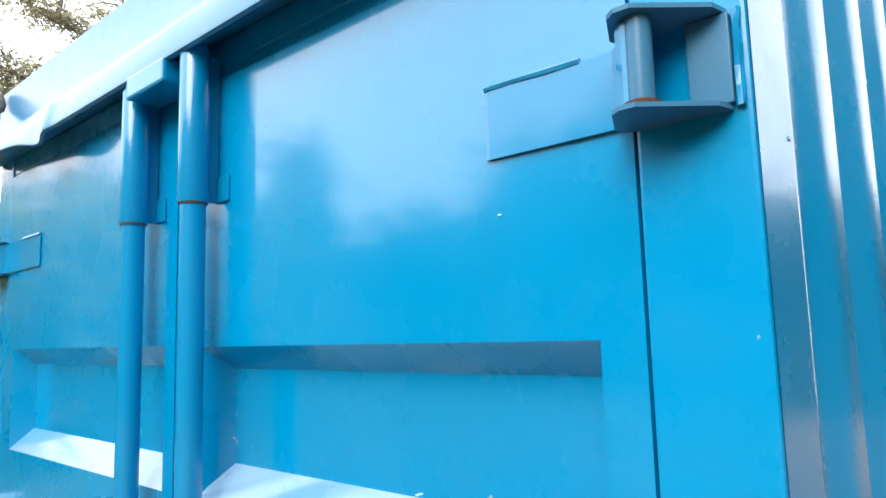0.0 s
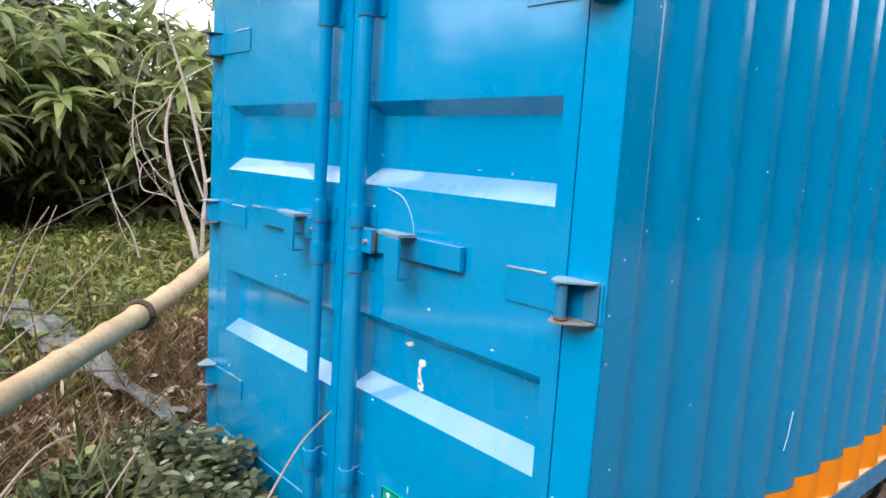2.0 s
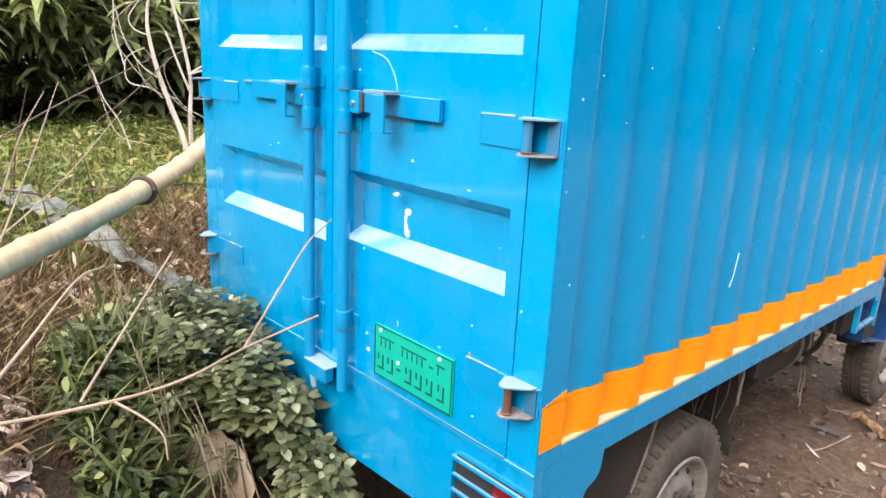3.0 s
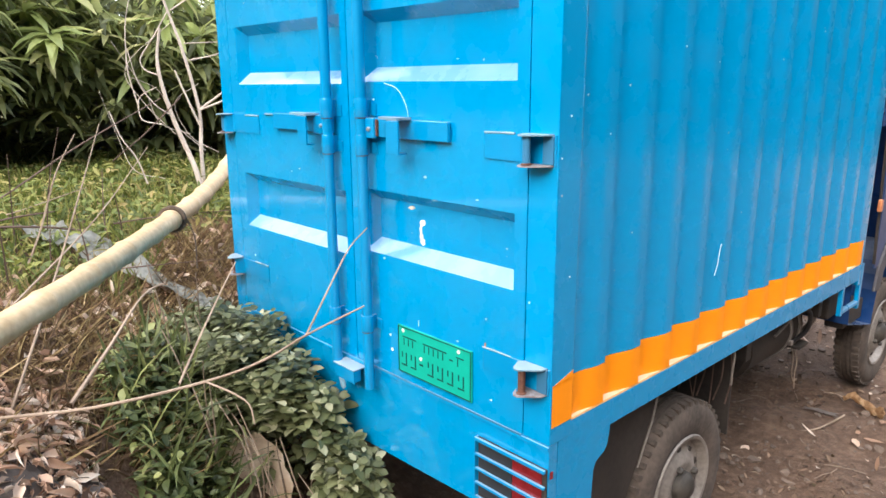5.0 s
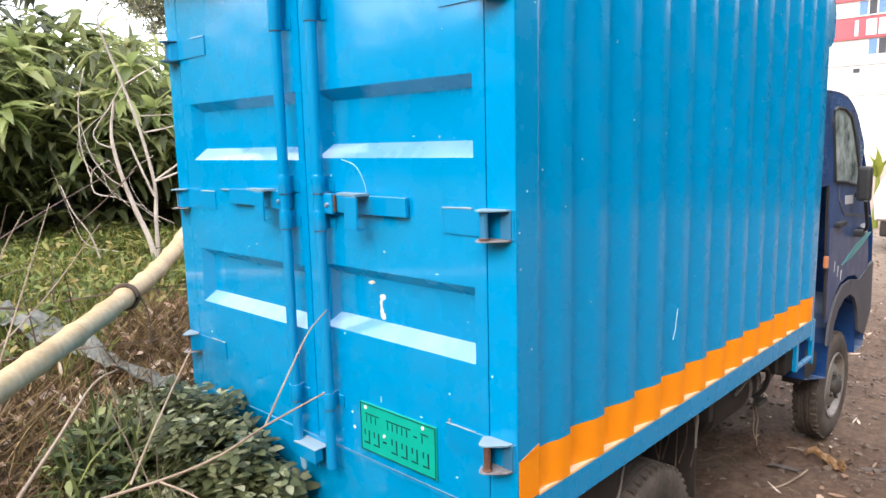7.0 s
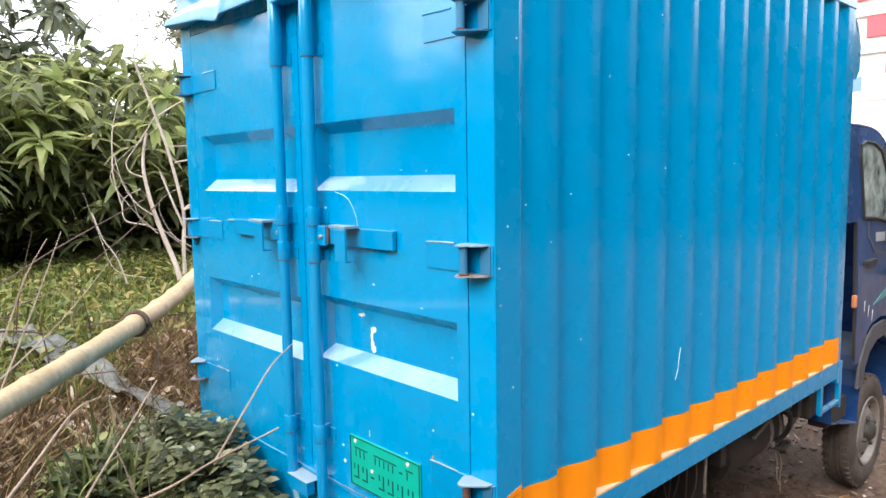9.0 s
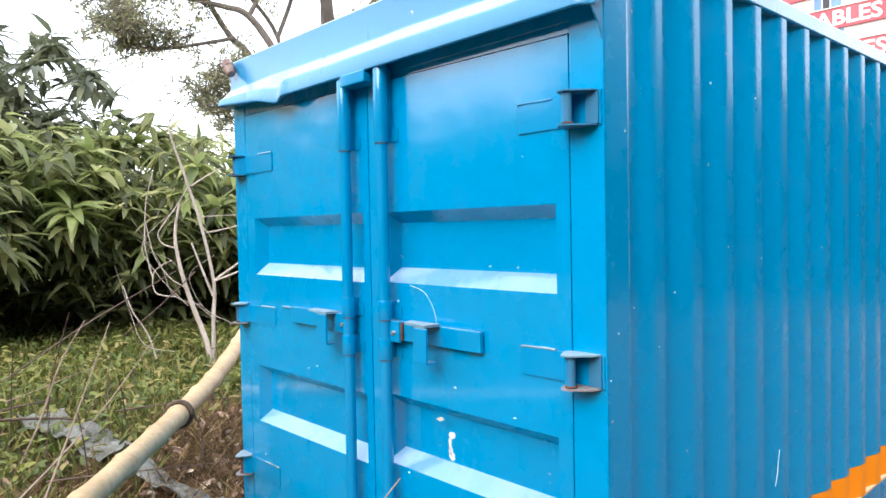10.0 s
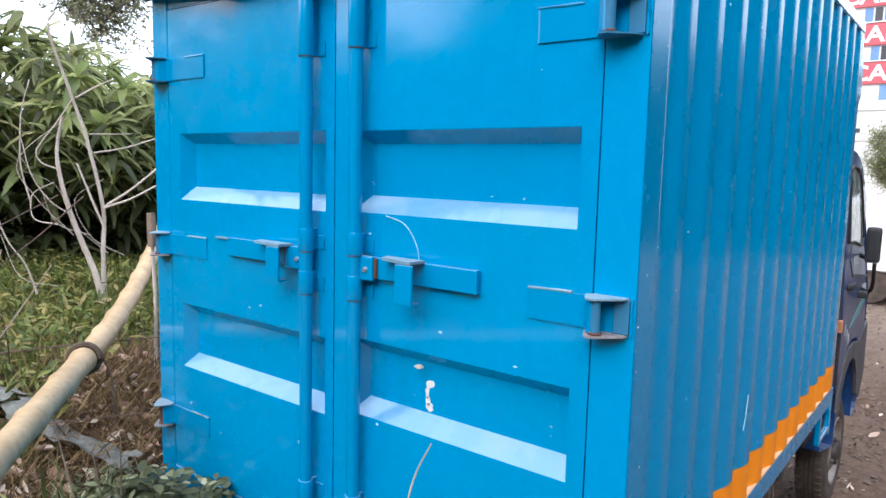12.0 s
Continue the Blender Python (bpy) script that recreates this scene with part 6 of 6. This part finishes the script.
blades("grass", scatter(36000, -6.2, -1.7, -3.4, 3.6, lambda x, y: (slope(x, y) > 1.75 + 0.25 * np.sin(4 * y)) & thinning(x, y)), 0.13, 0.010, GRASS, "yellow-green grass and weeds on top of the bank", "grass")
blades("meadow", scatter(42000, -13.0, -0.4, -9.0, 9.0, lambda x, y: (slope(x, y) > 1.9 + 0.5 * np.sin(1.3 * y)) & (np.hypot(x + 3.3, y) > 2.4)), 0.17, 0.02, GRASS, "rough yellow-green grass under the trees", "grass")
blades("dry_grass", scatter(17000, -2.6, -0.9, -1.6, 0.9, lambda x, y: (slope(x, y) > 0.85) & (slope(x, y) < 1.9) & clear(x, y)), 0.15, 0.006, STRAW, "brown dry grass on the slope of the bank", "grass", lean=1.6, droop=0.3)
blades("green_weeds", scatter(640, -1.32, -0.55, -0.58, -0.22, lambda x, y: (slope(x, y) > 0.72) & (slope(x, y) < 1.25) & clear(x, y)), 0.24, 0.013, GREEN_BLADE, "long green grass blades at the foot of the bank", "grass", lean=0.9, droop=0.7)


def weeds():
    """Broad weeds over the top of the bank and its foot."""
    for nm, xy, L, W, m, lab in (("weeds", scatter(26000, -5.6, -1.9, -2.8, 3.0, lambda x, y: (slope(x, y) > 1.7) & thinning(x, y)), 0.062, 0.022, GRASS, "small yellow-green weeds on the bank"), ("low_weeds", scatter(4000, -1.30, -0.6, -0.62, -0.1, lambda x, y: (slope(x, y) > 0.68) & (slope(x, y) < 1.3) & clear(x, y)), 0.046, 0.024, GREEN_BLADE, "dark green broad weeds at the foot of the bank")):
        P = on_ground(xy)
        n = len(P)
        P[:, 2] += rng.uniform(0.0, 0.13, n)
        d = unit(n)
        d[:, 2] = d[:, 2] * 0.5 + 0.15
        N = unit(n) * 0.5 + np.array([0, 0, 1.0])
        ob = new(nm, leaf_mesh(nm, P, d, N, L * rng.uniform(0.5, 1.2, n), W * rng.uniform(0.6, 1.2, n), m, droop=0.3))
        tagged(ob, lab, "weeds", kind="stuff")


weeds()


def dead_leaves(name, xy, lift, size, label, crumple=0.8, curl=-0.3, lean=0.45, fold=0.5, material=LITTER):
    P = on_ground(xy)
    n = len(P)
    P[:, 2] += lift(P[:, 0], P[:, 1]) * rng.random(n) + 0.006
    d = unit(n)
    d[:, 2] *= 0.5
    N = unit(n) * crumple + np.array([0, 0, 1.0])
    ob = new(name, leaf_mesh(name, P, d, N, size * rng.uniform(0.4, 1.3, n), size * lean * rng.uniform(0.4, 1.4, n), material, droop=curl, fold=fold))
    tagged(ob, label, "leaf litter", kind="stuff")


dead_leaves("leaf_heap", scatter(6500, -1.6, -0.5, -1.3, -0.5, lambda x, y: ((x + 0.88) / 0.38) ** 2 + ((y + 0.92) / 0.24) ** 2 < 1 + 0.5 * np.sin(9 * x) * np.sin(8 * y)), lambda x, y: 0.08 * np.clip(1.1 - ((x + 0.88) / 0.40) ** 2 - ((y + 0.92) / 0.27) ** 2, 0.1, 1), 0.050, "heap of crumpled pale brown dead leaves", 0.9, 0.6, 0.40, 0.6)
dead_leaves("yard_litter", scatter(7500, -1.4, 2.4, 0.6, 6.0, lambda x, y: (slope(x, y) < 0.4) & (np.sin(3.1 * x + 1.7 * y) + np.sin(5.3 * y - 2.2 * x) + np.sin(9 * x) * np.sin(8 * y) > -0.4)), lambda x, y: 0.006 + 0 * x, 0.032, "small trodden leaf scraps on the yard", 0.5, -0.1, 0.5, 0.2, YARD_LITTER)
dead_leaves("far_litter", scatter(3500, -2.4, 2.4, 6.0, 14.0), lambda x, y: 0.006 + 0 * x, 0.05, "scattered dead leaves far over the yard", 0.5, -0.1, 0.42, 0.1, YARD_LITTER)
dead_leaves("large_dead_leaves", scatter(14, -0.6, 0.9, 1.3, 4.5), lambda x, y: 0.006 + 0 * x, 0.10, "large curled tan leaves lying on the yard", 0.25, -0.2, 0.4, 0.1)
dead_leaves("leaf_scraps", scatter(700, -0.9, 1.8, 1.0, 6.0, lambda x, y: np.sin(2.3 * x + 2.9 * y) + np.sin(4.1 * y - 3.0 * x) > 0.3), lambda x, y: 0.01 + 0 * x, 0.050, "torn brown leaf scraps lying in drifts on the yard", 0.4, -0.25, 0.5, 0.25)
dead_leaves("fallen_leaves", scatter(70, -0.85, -0.42, -0.24, -0.02), lambda x, y: 0.02 + 0 * x, 0.075, "brown fallen leaves under the edge of the bush", 0.4, -0.3, 0.45, 0.3)
dead_leaves("slope_litter", scatter(1500, -2.4, -1.0, -1.2, 0.8, lambda x, y: (slope(x, y) > 0.8) & (slope(x, y) < 1.9)), lambda x, y: 0.05 + 0 * x, 0.05, "brown dead leaves on the slope of the bank", 1.0)


def stones():
    base = bmesh.new()
    bmesh.ops.create_icosphere(base, subdivisions=1, radius=1.0)
    V0 = np.array([v.co for v in base.verts])
    F0 = [[v.index for v in f.verts] for f in base.faces]
    base.free()
    verts, faces = [], []
    xy = np.concatenate([scatter(3600, -1.2, 1.2, 0.3, 4.5, lambda x, y: slope(x, y) < 0.4), scatter(1500, -1.6, 2.2, 0.3, 5.5, lambda x, y: slope(x, y) < 0.4), scatter(500, -1.0, 3.0, 5.0, 14.0), scatter(150, -1.5, 1.0, -0.4, 0.5, lambda x, y: slope(x, y) < 0.6)])
    P = on_ground(xy)
    for p in P:
        s = 0.003 + 0.022 * rng.random() ** 7
        sc = s * rng.uniform(0.6, 1.3, 3) * np.array([1, 1, 0.6])
        off = len(verts)
        verts += (V0 * (1 + 0.25 * rng.normal(size=(len(V0), 1))) * sc + p + np.array([0, 0, 0.2 * s])).tolist()
        faces += [[i + off for i in f] for f in F0]
    me = bpy.data.meshes.new("pebbles")
    me.from_pydata(verts, [], faces)
    me.materials.append(STONE)
    tagged(new("pebbles", me), "small stones and crumbs of earth on the yard", "stones", kind="stuff")


stones()


def yard_twigs():
    """Thin broken twigs strewn on the earth."""
    bms = []
    for k in range(300):
        x, y = random.uniform(-0.9, 1.6), random.uniform(1.0, 6.0) if k % 4 else random.uniform(0.2, 1.0)
        a, ln = random.uniform(0, 6.28), 0.03 + 0.25 * random.random() ** 3
        pts = []
        for i in range(4):
            xx, yy = x + math.cos(a) * ln * i / 3, y + math.sin(a) * ln * i / 3
            a += random.uniform(-0.35, 0.35)
            pts.append((xx, yy, height(xx, yy) + 0.006 + 0.008 * random.random()))
        bms.append(tube(pts, [0.002, 0.002, 0.0016, 0.001], 5))
    tagged(part("twigs", merged(*bms), TWIG_PALE), "thin broken twigs strewn on the earth", "twigs", kind="stuff")


yard_twigs()


def yard_scraps():
    """A big curled leaf, a rag and a bent pale twig that lie beside the front wheel."""
    leaf = thing("curled_leaf", "large curled orange-tan dead leaf on the bare earth", "dead leaf")
    b = bmesh.new()
    rows = []
    for i in range(15):
        t = i / 14
        half = 0.036 * math.sin(math.pi * (0.08 + 0.86 * t)) ** 0.7 * (1 + 0.25 * math.sin(23 * t))
        x, y = -0.09 + 0.20 * t, 2.49 - 0.09 * t + 0.02 * math.sin(4 * t)
        rows.append([b.verts.new((x + 0.4 * u * half, y + 0.9 * u * half, 0.016 + 0.022 * u * u + 0.012 * math.sin(7 * t + u) + 0.010 * math.sin(19 * t + 5 * u))) for u in (-1, -0.6, -0.2, 0.2, 0.6, 1)])
    for r0, r1 in zip(rows, rows[1:]):
        for k in range(5):
            b.faces.new((r0[k], r1[k], r1[k + 1], r0[k + 1]))
    bmesh.ops.solidify(b, geom=b.faces[:], thickness=0.002)
    part("blade", b, RUSTY_LEAF, leaf)
    part("stalk", tube(spline([(-0.09, 2.49, 0.02), (-0.14, 2.51, 0.018), (-0.19, 2.50, 0.012)]), 0.0025, 5), TWIG, leaf)
    twig = thing("bent_twig", "pale bent dry twig lying on the bare earth", "twig")
    part("twig_stem", tube(spline([(-0.03, 2.30, 0.014), (-0.04, 2.18, 0.02), (-0.08, 2.04, 0.014), (-0.16, 1.95, 0.012)]), [0.005] * 6 + [0.004] * 7 + [0.003] * 6, 6), TWIG, twig)
    for (x, y), w, yaw in (((-0.13, 2.275), 0.14, 0.1), ((0.20, 2.55), 0.12, 0.9)):
        sheet("torn_rag", x, y, w, 0.045, yaw, TARP, "torn grey rag trodden into the earth", 0.012, 0.008)


def sheet(name, cx, cy, w, d, yaw, material, label, bump_h=0.05, lift=0.02):
    """A crumpled plastic sheet draped over the ground."""
    b = bmesh.new()
    n = 22
    rows = []
    ca, sa = math.cos(yaw), math.sin(yaw)
    for i in range(n + 1):
        row = []
        for j in range(n + 1):
            u, v = (i / n - 0.5) * w, (j / n - 0.5) * d
            edge = 1 + 0.10 * math.sin(9 * j / n + cx) + 0.08 * math.sin(13 * i / n)
            x, y = cx + (u * ca - v * sa) * edge, cy + (u * sa + v * ca) * edge
            z = height(x, y) + lift + bump_h * (0.5 + noise.noise(Vector((x * 6, y * 6, cx))) + 0.5 * noise.noise(Vector((x * 17, y * 17, cy))))
            row.append(b.verts.new((x, y, z)))
        rows.append(row)
    for r0, r1 in zip(rows, rows[1:]):
        for k in range(n):
            b.faces.new((r0[k], r1[k], r1[k + 1], r0[k + 1]))
    bmesh.ops.solidify(b, geom=b.faces[:], thickness=0.002)
    ob = part(name, b, material)
    tagged(ob, label, "plastic sheet")


sheet("plastic_sheet", -2.25, -0.36, 0.60, 0.15, 0.3, SHEET, "crumpled grey plastic sheet on the bank", 0.07, 0.07)
sheet("plastic_sheet", -1.74, -0.18, 0.42, 0.09, 0.45, SHEET, "crumpled grey plastic sheet half under dry grass", 0.05, 0.07)
sheet("dark_sheet", -0.80, -0.97, 0.62, 0.44, 0.4, TARP, "dark plastic sheet under the heap of leaves", 0.04, 0.03)


def husk():
    """A big curled dry leaf with a scalloped rim, leaning on the foot of the bush."""
    root = thing("dry_sheath", "big curled tan dry leaf leaning at the foot of the bush", "dry leaf")
    foot, across, up, face = Vector((-0.94, -0.275, 0.24)), Vector((0.41, 0.91, 0.0)), Vector((-0.30, 0.13, 0.94)), Vector((0.86, -0.40, 0.32))
    b = bmesh.new()
    rows = []
    n, m = 24, 12
    for i in range(n + 1):
        a = math.pi * (-0.12 + 1.24 * i / n)
        row = []
        for j in range(m + 1):
            r = j / m
            rim = 1 + (0.035 * math.sin(11 * a) + 0.02 * math.sin(23 * a)) * r ** 4
            u, v = 0.122 * r * rim * math.cos(a), 0.06 + 0.205 * r * rim * math.sin(a)
            cup = 0.055 * r * r + 0.012 * r * math.sin(7 * a) - 0.02 * math.sin(2.2 * u / 0.1)
            row.append(b.verts.new(foot + across * u + up * v + face * cup))
        rows.append(row)
    for r0, r1 in zip(rows, rows[1:]):
        for k in range(m):
            b.faces.new((r0[k], r1[k], r1[k + 1], r0[k + 1]))
    bmesh.ops.remove_doubles(b, verts=b.verts[:], dist=0.0004)
    bmesh.ops.solidify(b, geom=b.faces[:], thickness=0.003)
    part("blade", b, HUSK, root, smooth=True)
    for a in (0.5, 1.0, 1.5, 2.0, 2.6):
        q = [foot + across * (0.115 * r * math.cos(a)) + up * (0.06 + 0.195 * r * math.sin(a)) + face * (0.055 * r * r + 0.012 * r * math.sin(7 * a) - 0.02 * math.sin(2.2 * 1.22 * r * math.cos(a)) + 0.004) for r in (0.05, 0.35, 0.65, 0.95)]
        part("vein", tube(q, [0.003, 0.0022, 0.0016, 0.001], 5), HUSK, root)


yard_scraps()
husk()


def young_plant():
    root = thing("young_banana_plant", "young plant with broad yellow-green leaves near the wall", "plant", at=(-1.92, 12.5, -0.06))
    part("stalk", tube([(0, 0, -0.05), (0.02, 0, 0.5), (0.0, 0.02, 1.0)], [0.06, 0.05, 0.03], 8), YOUNG_LEAF, root)
    n = 6
    a = np.linspace(0, 2 * np.pi, n, endpoint=False)
    D = np.column_stack([np.cos(a), np.sin(a), 4.0 + 3.0 * rng.random(n)])
    ob = new("leaves", leaf_mesh("leaves", np.tile([0, 0, 0.9], (n, 1)), D, np.tile([0, 0, 1.0], (n, 1)) + 0.3 * unit(n), rng.uniform(0.4, 0.62, n), np.full(n, 0.15), YOUNG_LEAF, droop=0.3))
    ob.parent = root


young_plant()
